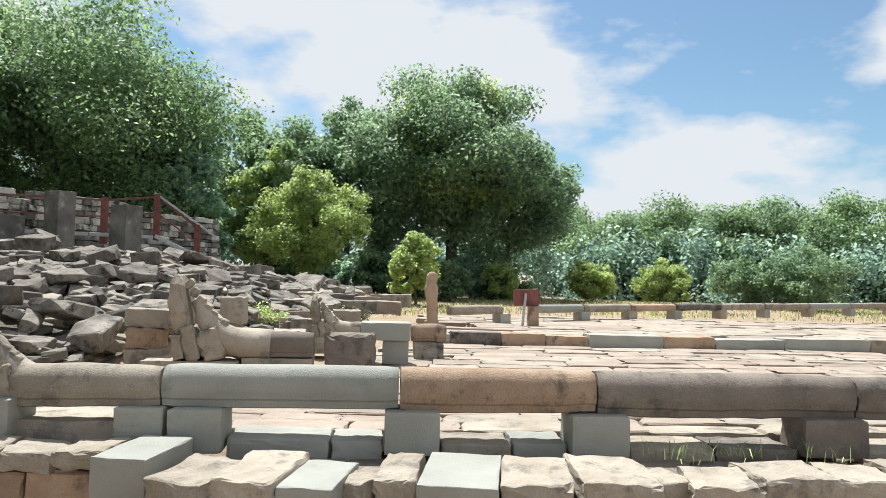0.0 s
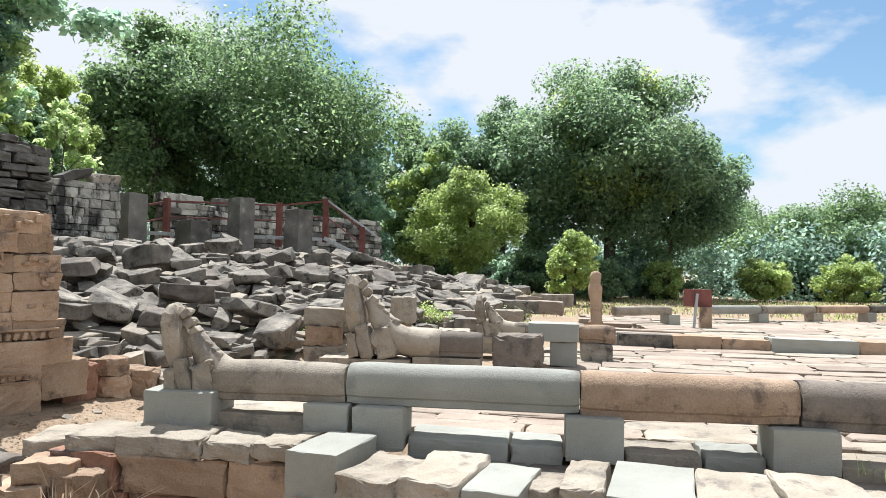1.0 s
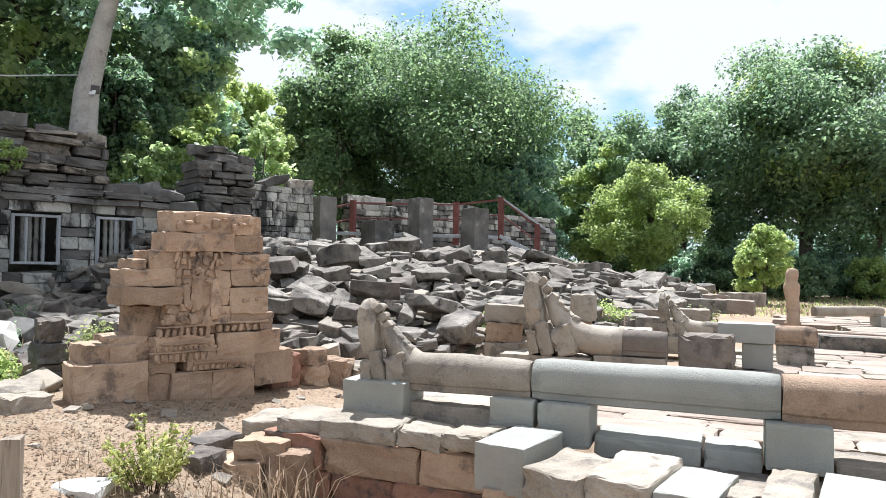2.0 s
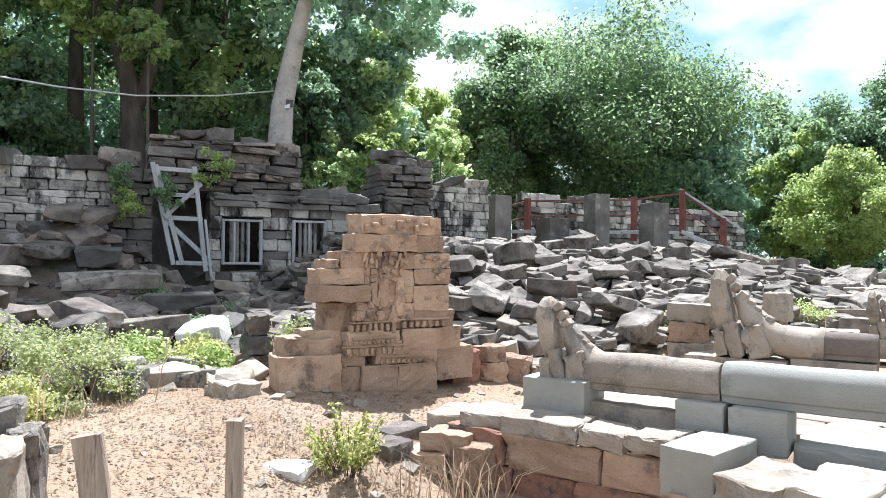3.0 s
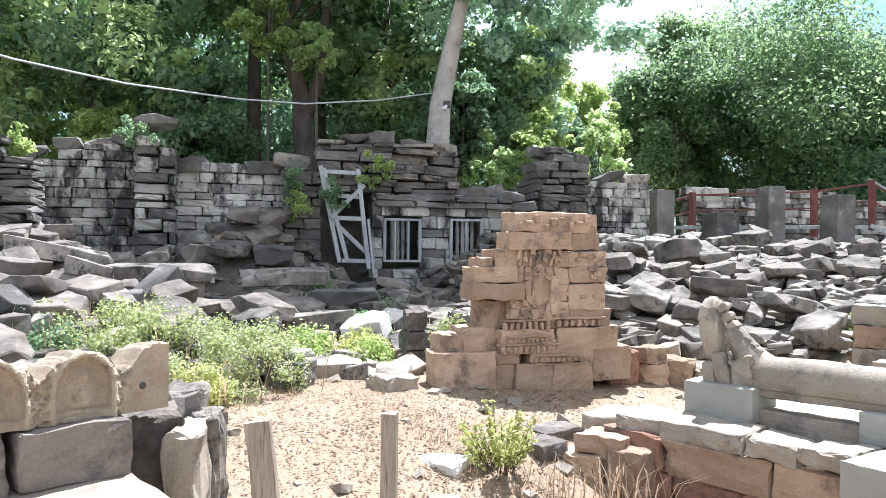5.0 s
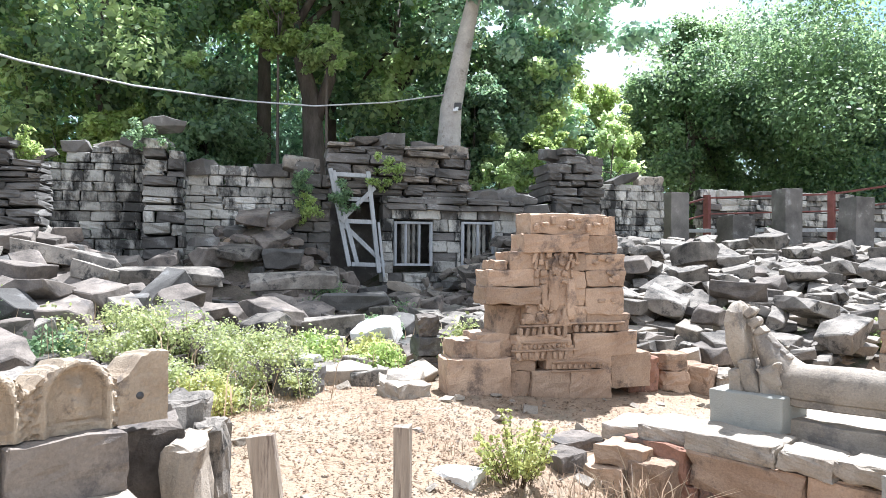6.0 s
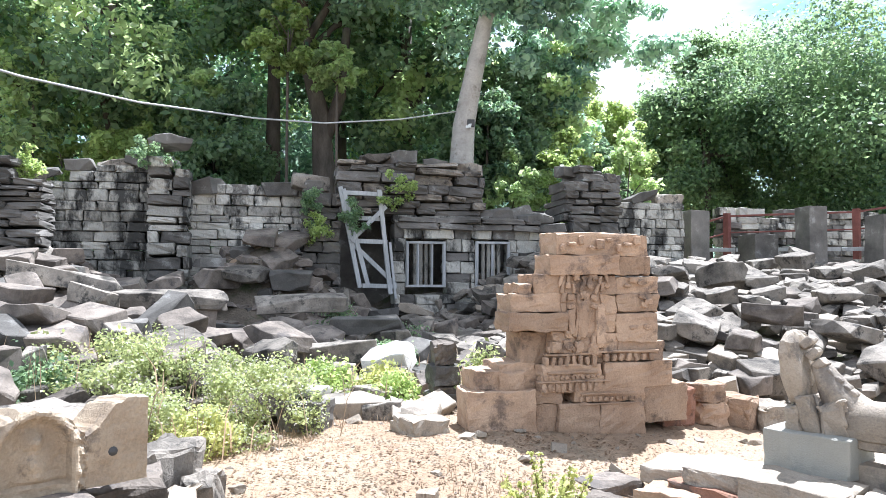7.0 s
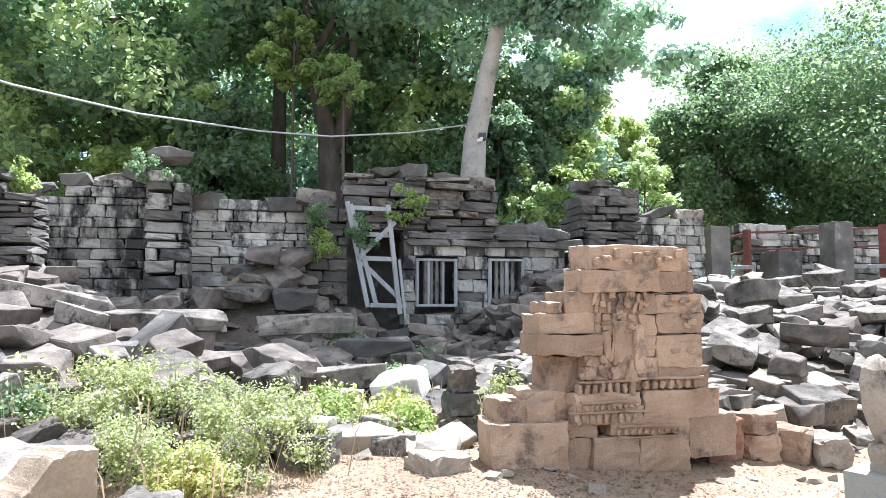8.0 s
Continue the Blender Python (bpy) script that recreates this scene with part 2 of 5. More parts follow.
def rock_mesh(name, seed, size=(1, 1, 1), cuts=3, rough=0.03):
    """A broken building stone: a block with corners struck off and edges worn."""
    rnd = random.Random(seed)
    bm = bmesh.new()
    bmesh.ops.create_cube(bm, size=1)
    for v in bm.verts:
        v.co += Vector([rnd.uniform(-0.11, 0.11) for _ in range(3)])
    for _ in range(cuts):
        n = Vector([rnd.choice((-1, 1)) * rnd.uniform(0.25, 1) for _ in range(3)]).normalized()
        c = n * rnd.uniform(0.50, 0.66)
        g = bmesh.ops.bisect_plane(bm, geom=bm.verts[:] + bm.edges[:] + bm.faces[:], plane_co=c, plane_no=n, clear_outer=True)
        edges = [e for e in g["geom_cut"] if isinstance(e, bmesh.types.BMEdge)]
        if edges:
            bmesh.ops.contextual_create(bm, geom=edges)
    for v in bm.verts:
        v.co = Vector((v.co.x * size[0], v.co.y * size[1], v.co.z * size[2]))
    bmesh.ops.bevel(bm, geom=bm.edges[:], offset=0.022 * min(1, min(size) * 2), segments=1, affect='EDGES')
    off = Vector((seed * 3.7, seed * 1.3, seed * 2.9))
    bmesh.ops.triangulate(bm, faces=[f for f in bm.faces if len(f.verts) > 4])
    bmesh.ops.subdivide_edges(bm, edges=[e for e in bm.edges if e.calc_length() > 0.13], cuts=1)
    for v in bm.verts:
        v.co += noise.noise_vector(v.co * 2.5 + off) * rough * 0.8 + noise.noise_vector(v.co * 7 + off) * rough * 0.5
    data = bpy.data.meshes.new(name)
    bm.to_mesh(data)
    bm.free()
    return data


def tube_bm(points, radii, sides=10, cap=True, squash=1.0):
    """A tapered tube along points."""
    bm = bmesh.new()
    rings = []
    pts = [Vector(p) for p in points]
    ways = [(pts[min(i + 1, len(pts) - 1)] - pts[max(i - 1, 0)]).normalized() for i in range(len(pts))]
    ref = min((Vector((0, 0, 1)), Vector((0, 1, 0)), Vector((1, 0, 0))), key=lambda a: max(abs(d.dot(a)) for d in ways))
    for i, (p, d) in enumerate(zip(pts, ways)):
        a = d.cross(ref).normalized()
        b = a.cross(d).normalized()
        rings.append([bm.verts.new(p + (a * math.cos(k) + b * math.sin(k) * squash) * radii[i]) for k in [2 * math.pi * s / sides for s in range(sides)]])
    for r0, r1 in zip(rings, rings[1:]):
        for s in range(sides):
            bm.faces.new((r0[s], r0[(s + 1) % sides], r1[(s + 1) % sides], r1[s]))
    if cap:
        bm.faces.new(rings[0][::-1])
        bm.faces.new(rings[-1])
    bmesh.ops.recalc_face_normals(bm, faces=bm.faces[:])
    for f in bm.faces:
        f.smooth = True
    return bm


def beam_bm(p0, p1, wide=0.06):
    """A squared timber from p0 to p1."""
    p0, p1 = Vector(p0), Vector(p1)
    bm = block_bm((p1 - p0).length, wide, wide, seed=int(p0.x * 100), round_=0.008, rough=0.004, steps=(-1, -0.5, 0, 0.5, 1))
    q = (p1 - p0).to_track_quat("X", "Z").to_matrix().to_4x4()
    bmesh.ops.transform(bm, matrix=Matrix.Translation((p0 + p1) / 2) @ q, verts=bm.verts[:])
    return bm


def smooth(a, b, x):
    k = max(0.0, min(1.0, (x - a) / (b - a)))
    return k * k * (3 - 2 * k)


# ---- ground ----
def rubble_edge(y):
    return -6.6 + (min(y, 20.5) - 9.5) * 0.46


def ground_height(x, y):
    h = 0.30 * smooth(-4.4, -6.8, x) - 0.32 * smooth(4.3, 6.2, y) * smooth(-5.3, -4.2, x) * smooth(9, 7.4, y)
    hollow = smooth(5.8, 8.2, y) * smooth(14.5, 12.5, y)
    h += min(2.0, max(0.0, -8.6 - x) * (0.175 - 0.125 * hollow)) * smooth(-14, -4, y)
    if y > 9.5:
        s = rubble_edge(y) - x
        m = 2.1 * (1 - math.exp(-max(0.0, s) * 0.17)) * smooth(9.3, 12.0, y + max(0, s) * 0.25) * (0.3 + 0.7 * smooth(44, 25, y))
        keep = smooth(-1.0, 2.5, (x + 14.6) * 0.447 + (y - 13.2) * 0.894)
        h = max(h, 0.2 + m * keep) if s > 0 else h
    a, b = (x + 16.2) * 0.447 + (y - 9.6) * 0.894, (x + 16.2) * 0.894 - (y - 9.6) * 0.447
    h += 1.8 * math.exp(-(a * a / 2.8 + b * b / 1.9))
    h += 0.16 * smooth(7.3, 9, y) * smooth(-5.2, -4.2, x) * smooth(60, 40, y)
    return h + 0.035 * noise.noise(Vector((x * 0.7, y * 0.7, 0))) + 0.012 * noise.noise(Vector((x * 3, y * 3, 5)))


def axis_steps(lo, hi, fine_lo, fine_hi, step):
    vals = list(np.arange(fine_lo, fine_hi + 1e-6, step))
    g, x = step, fine_hi
    while x < hi:
        g *= 1.25
        x += g
        vals.append(x)
    g, x = step, fine_lo
    while x > lo:
        g *= 1.25
        x -= g
        vals.insert(0, x)
    return vals


def build_ground():
    xs = axis_steps(-400, 400, -22, 10, 0.28)
    ys = axis_steps(-400, 600, -4, 32, 0.28)
    verts = [(x, y, ground_height(x, y)) for y in ys for x in xs]
    w = len(xs)
    faces = [(j * w + i, j * w + i + 1, (j + 1) * w + i + 1, (j + 1) * w + i) for j in range(len(ys) - 1) for i in range(w - 1)]
    data = bpy.data.meshes.new("ground")
    data.from_pydata(verts, [], faces)
    for p in data.polygons:
        p.use_smooth = True
    data.materials.append(EARTH)
    tagged(new("ground", data), "pale orange dry sandy earth with straw litter", "ground", kind="structure")


build_ground()


def in_rubble(x, y):
    wob = 0.35 * noise.noise(Vector((x, y, 3)))
    if y > 9.6 and x < rubble_edge(y) + 0.15 + wob and x > -30:
        return y < 46
    return -3.5 < y < 15 and -24 < x < -8.5 + wob - 0.5 * smooth(6, 8, y)


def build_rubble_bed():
    """Earth, grit and leaf mould between the fallen stones, coloured dark for shaded gaps."""
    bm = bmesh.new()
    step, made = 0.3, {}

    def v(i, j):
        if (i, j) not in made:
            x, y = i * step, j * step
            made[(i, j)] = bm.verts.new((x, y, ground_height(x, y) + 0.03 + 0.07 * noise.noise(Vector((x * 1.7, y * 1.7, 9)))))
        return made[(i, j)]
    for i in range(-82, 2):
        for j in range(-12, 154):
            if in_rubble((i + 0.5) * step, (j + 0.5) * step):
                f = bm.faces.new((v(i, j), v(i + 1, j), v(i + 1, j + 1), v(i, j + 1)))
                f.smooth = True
    tagged(part("rubble_bed", bm, SHADY), "earth and leaf mould under the fallen stones, coloured dark for shaded gaps", "ground", kind="structure")


build_rubble_bed()

# ---- causeway: plinth, paving, balustrades ----
UNIT_BLOCKS = []
for k in range(8):
    b_ = block_bm(1, 1, 1, seed=100 + k, round_=0.075, rough=0.085, steps=(-1, -0.86, -0.3, 0.3, 0.86, 1), freq=2.6, skew=0.04)
    d_ = bpy.data.meshes.new("block")
    b_.to_mesh(d_)
    b_.free()
    UNIT_BLOCKS.append(d_)
UNIT_BY_MAT = {}


def unit_block(k, mat):
    key = (k % 8, mat.name)
    if key not in UNIT_BY_MAT:
        d = UNIT_BLOCKS[k % 8].copy()
        d.materials.clear()
        d.materials.append(mat)
        UNIT_BY_MAT[key] = d
    return UNIT_BY_MAT[key]


def piece(name, k, mat, centre, size, rz=0.0, parent=None, rx=0.0, ry=0.0):
    ob = new(name, unit_block(k, mat))
    ob.location = centre
    ob.rotation_euler = (radians(rx), radians(ry), radians(rz))
    ob.scale = size
    if parent:
        ob.parent = parent
        ob.matrix_parent_inverse = Matrix.Translation(parent.location).inverted()
    return ob


def slab(name, x0, x1, y0, y1, z0, z1, mat, seed, label, category, rz=0.0, rough=0.02, round_=0.016, skew=0.02, group=""):
    bm = block_bm(x1 - x0, y1 - y0, z1 - z0, seed=seed, round_=round_, rough=rough, skew=skew, freq=4.5, steps=(-1, -0.93, -0.65, -0.3, 0, 0.3, 0.65, 0.93, 1))
    ob = part(name, bm, mat, at=pose((x0 + x1) / 2, (y0 + y1) / 2, (z0 + z1) / 2, 0, 0, rz))
    return tagged(ob, label, category, group)


def balustrade_slabs():
    """The outer plinth course along the near side of the causeway."""
    # x from, x to, front y, back y, top z, turn, material
    rows = [(-5.12, -4.66, 7.35, 7.95, 0.27, 14, BUFF), (-4.68, -4.20, 7.28, 7.9, 0.33, 8, BUFF), (-4.18, -3.44, 7.20, 7.66, 0.37, 2, BUFF), (-3.42, -3.00, 7.18, 7.66, 0.36, -2, BUFF), (-2.98, -2.60, 7.14, 7.64, 0.38, -4, BUFF),
            (-2.56, -2.14, 6.86, 7.60, 0.40, -11, GREY),
            (-2.10, -1.66, 6.62, 7.30, 0.31, -16, BUFF), (-1.66, -1.20, 6.58, 7.36, 0.34, -14, BUFF), (-1.22, -0.82, 6.52, 7.26, 0.30, -12, GREY), (-0.82, -0.56, 6.72, 7.24, 0.27, -26, BUFF),
            (-0.58, -0.28, 6.66, 7.36, 0.33, -8, BUFF), (-0.26, 0.30, 6.50, 7.42, 0.32, -10, GREY), (0.32, 0.84, 6.62, 7.34, 0.31, -7, BUFF), (0.86, 1.44, 6.60, 7.36, 0.32, -4, BUFF),
            (1.46, 1.70, 6.84, 7.30, 0.26, 10, BUFF), (1.72, 2.20, 6.66, 7.22, 0.28, -9, BUFF), (2.22, 2.86, 6.74, 7.34, 0.31, 3, BUFF), (2.9, 3.4, 6.8, 7.36, 0.28, -6, BUFF), (3.44, 4.2, 6.72, 7.4, 0.31, 2, BUFF),
            (4.24, 4.95, 6.8, 7.4, 0.30, -3, BUFF), (5.0, 5.8, 6.75, 7.4, 0.30, 2, BUFF), (5.84, 6.7, 6.75, 7.4, 0.30, -2, BUFF)]
    for i, (a, b, y0, y1, top, turn, mat) in enumerate(rows):
        new_cut = mat is GREY
        deep = 0.36 if i == 5 else (0.16 if a < -2.6 else 0.24)
        slab("plinth_slab", a, b, y0, y1, top - deep, top, mat, 20 + i,
             "square-cut pale grey replacement slab with a pitted top on the plinth" if new_cut else "worn buff sandstone slab with a bright top and a broken front edge",
             "stone slab", rough=0.008 if new_cut else 0.034, round_=0.012 if new_cut else 0.035, skew=0.0 if new_cut else 0.05, rz=turn, group="plinth slabs")
    plinth = thing("plinth_wall", "stained laterite and sandstone plinth below the causeway slabs", "wall", kind="structure", at=(0, 7.2, -0.3))
    rnd = random.Random(4)
    for row, (z0, z1) in enumerate(((-0.42, -0.10), (-0.10, 0.21))):
        x = -4.75
        while x < 6.5:
            w = rnd.uniform(0.55, 1.2)
            mat = LATER if rnd.random() < 0.35 else WARM
            high = z1 if x + w < -2.5 else min(z1, 0.07)
            piece("block", rnd.randrange(8), mat, (x + w / 2, (7.46 if x + w < -2.3 else 7.08) + rnd.uniform(-0.015, 0.015), (z0 + high) / 2), (w - 0.008, 0.5, high - z0), parent=plinth)
            x += w


balustrade_slabs()
core = thing("plinth_core", "rough stone packing between the plinth slabs and the kerb", "wall", kind="structure", at=(2, 7.45, 0.1))
for k in range(12):
    piece("block", k, (BROWN, RAIL_DARK)[k % 2], (-1.95 + k * 0.72, 7.44, 0.11), (0.71, 0.5, 0.19), rz=(k * 37) % 5 - 2, parent=core)
for i, (x0, x1, y0, y1, z0, z1, mat) in enumerate(((-5.0, -4.6, 6.85, 7.25, -0.3, 0.0, WARM), (-4.9, -4.45, 6.95, 7.35, 0.0, 0.17, WARM), (-5.22, -4.9, 6.55, 6.9, -0.2, 0.10, BROWN), (-5.5, -5.1, 6.9, 7.4, -0.1, 0.12, BROWN), (-4.55, -4.2, 6.95, 7.3, -0.3, 0.10, WARM))):
    slab("broken_end_block", x0, x1, y0, y1, z0, z1, mat, 260 + i, "broken laterite block at the ruined end of the plinth", "stone block", rz=random.uniform(-15, 15), rough=0.04)


def rail_bm(length, r, seed, dent=0.012):
    """A balustrade beam along x: a rounded back, sides that fall to a narrow moulded foot."""
    prof = [(-0.62, -1.0), (0.62, -1.0), (0.80, -0.92), (0.80, -0.62), (0.92, -0.52), (1.0, -0.2), (1.0, 0.15), (0.90, 0.55), (0.66, 0.84), (0.34, 0.97), (0.0, 1.0),
            (-0.34, 0.97), (-0.66, 0.84), (-0.90, 0.55), (-1.0, 0.15), (-1.0, -0.2), (-0.92, -0.52), (-0.80, -0.62), (-0.80, -0.92)]
    bm = bmesh.new()
    n = max(4, int(length / 0.12))
    rings = []
    off = Vector((seed * 7.1, seed * 3.3, 0))
    for i in range(n + 1):
        x = -length / 2 + length * i / n
        end = 0.94 if i in (0, n) else 1.0
        ring = []
        for (u, w) in prof:
            p = Vector((x, u * r * end, w * r * end))
            p += noise.noise_vector(p * 4 + off) * dent + noise.noise_vector(p * 1.2 + off) * dent
            ring.append(bm.verts.new(p))
        rings.append(ring)
    k = len(prof)
    for a, b in zip(rings, rings[1:]):
        for s in range(k):
            f = bm.faces.new((a[s], b[s], b[(s + 1) % k], a[(s + 1) % k]))
            f.smooth = 5 <= s <= 14
    bm.faces.new(rings[0])
    bm.faces.new(rings[-1][::-1])
    bmesh.ops.recalc_face_normals(bm, faces=bm.faces[:])
    return bm


def rail(x0, x1, y, z0, r, mat, seed, label, y1=None, z1=None):
    p0, p1 = Vector((x0, y, z0)), Vector((x1, y if y1 is None else y1, z0 if z1 is None else z1))
    m = Matrix.Translation((p0 + p1) / 2) @ (p1 - p0).to_track_quat("X", "Z").to_matrix().to_4x4()
    return tagged(part("balustrade_rail", rail_bm((p1 - p0).length, r, seed, 0.004 if mat is GREY else 0.013), mat, at=m), label, "balustrade rail", "balustrade rails")


def post(x, y, z0, z1, w, d, mat, seed, label, rz=0):
    bm = block_bm(w, d, z1 - z0, seed=seed, round_=0.015, rough=0.006, base=True)
    return tagged(part("balustrade_post", bm, mat, at=pose(x, y, z0, 0, 0, rz)), label, "balustrade post", "balustrade posts")


rail(-2.40, -0.45, 7.9, 0.765, 0.175, GREY, 1, "smooth grey replacement balustrade rail with a pitted top")
rail(-0.43, 1.25, 7.9, 0.755, 0.18, WARM, 2, "cracked orange sandstone balustrade rail")
rail(1.27, 3.6, 7.9, 0.74, 0.185, RAIL_DARK, 3, "dark weathered balustrade rail with lichen on its back")
rail(3.62, 6.4, 7.9, 0.735, 0.185, RAIL_DARK, 4, "dark weathered balustrade rail with lichen on its back")
rail(-3.62, -2.42, 7.9, 0.75, 0.17, BUFF, 5, "worn buff balustrade rail behind a serpent head")
for x, w, z1, mat in ((-2.10, 0.44, 0.60, GREY), (-0.33, 0.46, 0.595, GREY), (1.27, 0.50, 0.58, GREY), (3.36, 0.58, 0.57, RAIL_DARK), (5.4, 0.5, 0.57, GREY)):
    post(x, 7.84, 0.24, z1, w, 0.42, mat, int(x * 9), "grey squared stone post under the balustrade rail" if mat is GREY else "dark squared stone post under the balustrade rail")


def naga_head(x, y, z, s, mat, seed, label, rz=0):
    """A serpent's raised neck and hood at the end of a balustrade, worn to a plain shape."""
    t = thing("serpent_head", label, "stone carving", "balustrade serpent heads", at=(x, y, z))
    m = pose(x, y, z, 0, 0, rz) @ Matrix.Scale(s, 4)

    def worn(bm, amp=0.022, f=6):
        for v in bm.verts:
            v.co += noise.noise_vector(v.co * f + Vector((seed, seed, 0))) * amp + noise.noise_vector(v.co * f * 3 + Vector((seed, 0, 3))) * amp * 0.4
        return bm
    neck = tube_bm([(0.95, 0, 0.17), (0.80, 0, 0.165), (0.64, 0, 0.17), (0.50, 0, 0.20), (0.39, 0, 0.27), (0.30, 0, 0.37), (0.24, 0, 0.47), (0.19, 0, 0.56), (0.13, 0, 0.63)], [0.17, 0.172, 0.172, 0.165, 0.15, 0.13, 0.11, 0.085, 0.05], sides=16)
    child(part("neck", worn(neck), mat, at=m), t)
    # the fan of the hood: a thick leaf that leans outward and narrows to a broken tip
    hood = block_bm(0.19, 0.40, 0.62, seed=seed + 40, round_=0.06, rough=0.05, freq=4, steps=(-1, -0.8, -0.5, -0.2, 0.1, 0.4, 0.7, 0.9, 1), base=True)
    for v in hood.verts:
        k = v.co.z / 0.62
        v.co.y *= 0.55 + 1.1 * k * (1.25 - k) if k < 0.8 else 1.05 - 2.4 * (k - 0.8)
        v.co.x = v.co.x * (0.85 + 0.5 * k * (1 - k) * 2 - 0.45 * k * k) + 0.03 - 0.13 * k + 0.06 * k * k
        v.co.z += 0.27
    child(part("hood", hood, mat, at=m), t)
    # worn teeth of the mane along the nape
    for k in range(7):
        f = k / 6
        c = Vector((0.07 + 0.36 * f, 0, 0.80 - 0.62 * f + 0.19 * f * f))
        tooth = block_bm(0.075, 0.15, 0.11, seed=seed + k, round_=0.035, rough=0.025)
        child(part("crest_tooth", tooth, mat, at=m @ pose(c.x, c.y, c.z, 0, 42 - 10 * f, 0)), t)
    for k, (cx, cz, w, h, ry) in enumerate(((0.0, 0.12, 0.13, 0.26, -10), (0.13, 0.16, 0.14, 0.36, -14), (0.33, 0.15, 0.27, 0.34, -16))):
        chest = block_bm(w, 0.42 - 0.02 * k, h, seed=seed + 20 + k, round_=0.09, rough=0.035, steps=(-1, -0.85, -0.55, -0.2, 0.2, 0.55, 0.85, 1))
        child(part("chest_scroll", chest, mat, at=m @ pose(cx, 0, cz + 0.02, 0, ry, 0)), t)
    return t


naga_head(-4.0, 7.9, 0.60, 0.90, BUFF, 3, "worn buff stone serpent head raised at the balustrade end")
slab("foot_block", -4.17, -3.55, 7.62, 8.1, 0.36, 0.66, GREY, 61, "pale grey squared block under the serpent head", "stone block", rough=0.006, skew=0)
slab("foot_block", -2.75, -2.36, 7.66, 8.1, 0.36, 0.60, GREY, 62, "pale grey squared block under the balustrade joint", "stone block", rough=0.01, skew=0.01)
slab("kerb_slab", -3.72, -2.74, 7.78, 8.55, 0.24, 0.46, BUFF, 63, "buff kerb slab with a bright worn top beside the rail", "stone slab")
for i, (a, b, top) in enumerate(((-1.86, -1.02, 0.37), (-1.0, -0.58, 0.36), (-0.08, 0.52, 0.34), (0.54, 1.0, 0.35), (1.55, 2.3, 0.32), (2.32, 3.05, 0.32), (3.7, 5.0, 0.32))):
    slab("kerb_slab", a, b, 7.72, 8.2, 0.08, top - 0.02, (GREY, GREY, BUFF, GREY, BUFF, BROWN, BUFF)[i], 164 + i, "dark-faced kerb slab between the balustrade posts", "stone slab", group="kerb slabs")


def paving(name, x0, x1, y0, y1, z, seed, label, limit=290, lx=(0.7, 1.5), ly=(0.32, 0.62), mats=(PAVE, PAVE, BUFF), skew=None):
    top = thing(name, label, "paving", kind="structure", at=((x0 + x1) / 2, (y0 + y1) / 2, z - 0.1))
    rnd = random.Random(seed)
    y, n = y0, 0
    while y < y1 and n < limit:
        h = rnd.uniform(*ly)
        x = x0 + rnd.uniform(-0.4, 0.3)
        while x < x1:
            w = rnd.uniform(*lx)
            left = skew(y) if skew else -99
            if x > left:
                piece("paving_stone", rnd.randrange(8), rnd.choice(mats), (x + w / 2, y + h / 2, z - 0.09 + rnd.uniform(-0.014, 0.014)), (w - 0.004, h - 0.004, 0.2),
                      rz=rnd.uniform(-2, 2), rx=rnd.uniform(-1.4, 1.4), ry=rnd.uniform(-0.8, 0.8), parent=top)
                n += 1
            x += w
        y += h


paving("lower_pavement", -3.4, 9.5, 8.27, 16.2, 0.305, 11, "uneven pinkish buff sandstone paving of the causeway", skew=lambda y: -3.4 + max(0, y - 9) * 0.42, ly=(0.28, 0.55))
paving("upper_pavement", 0.5, 19, 16.75, 22.5, 0.52, 12, "sunlit upper paving of the causeway", lx=(0.9, 2.0), ly=(0.5, 0.9), skew=lambda y: (y - 19) * 1.6 - 8 if y > 19 else 0.5)
x = 0.4
for k in range(12):
    w = (0.35, 1.05, 0.9, 0.9, 1.6, 1.1, 1.5, 1.9, 1.6, 1.8, 1.5, 1.7)[k]
    slab("step_block", x, x + w - 0.02, 16.3, 16.8, 0.22, 0.55 - (0.04 if k % 3 == 0 else 0), (BUFF, RUBBLE, WARM, WARM, GREY, WARM, GREY, GREY, BUFF, GREY, BUFF, GREY)[k], 70 + k,
         "squared kerb block at the step of the causeway", "stone block", group="step blocks")
    x += w

# far balustrade
fx = [(0.9, 19.1), (2.35, 19.95), (3.4, 20.7), (4.9, 21.7), (6.6, 22.7), (8.4, 23.75), (10.4, 24.9), (12.6, 26.2), (15.0, 27.5), (17.6, 29.0), (20.4, 30.6)]
for i, ((a, ya), (b, yb)) in enumerate(zip(fx, fx[1:])):
    if i == 1:
        continue
    rail(a + 0.02, b - 0.02, ya, 0.85, 0.11, (BUFF, BUFF, GREY, BUFF, WARM, RUBBLE)[i % 6], 30 + i, "buff stone balustrade rail across the causeway", y1=yb)
    post(b, yb, 0.46, 0.75, 0.34, 0.34, (GREY, BUFF)[i % 2], 40 + i, "short stone post under the farther balustrade rail", rz=30)

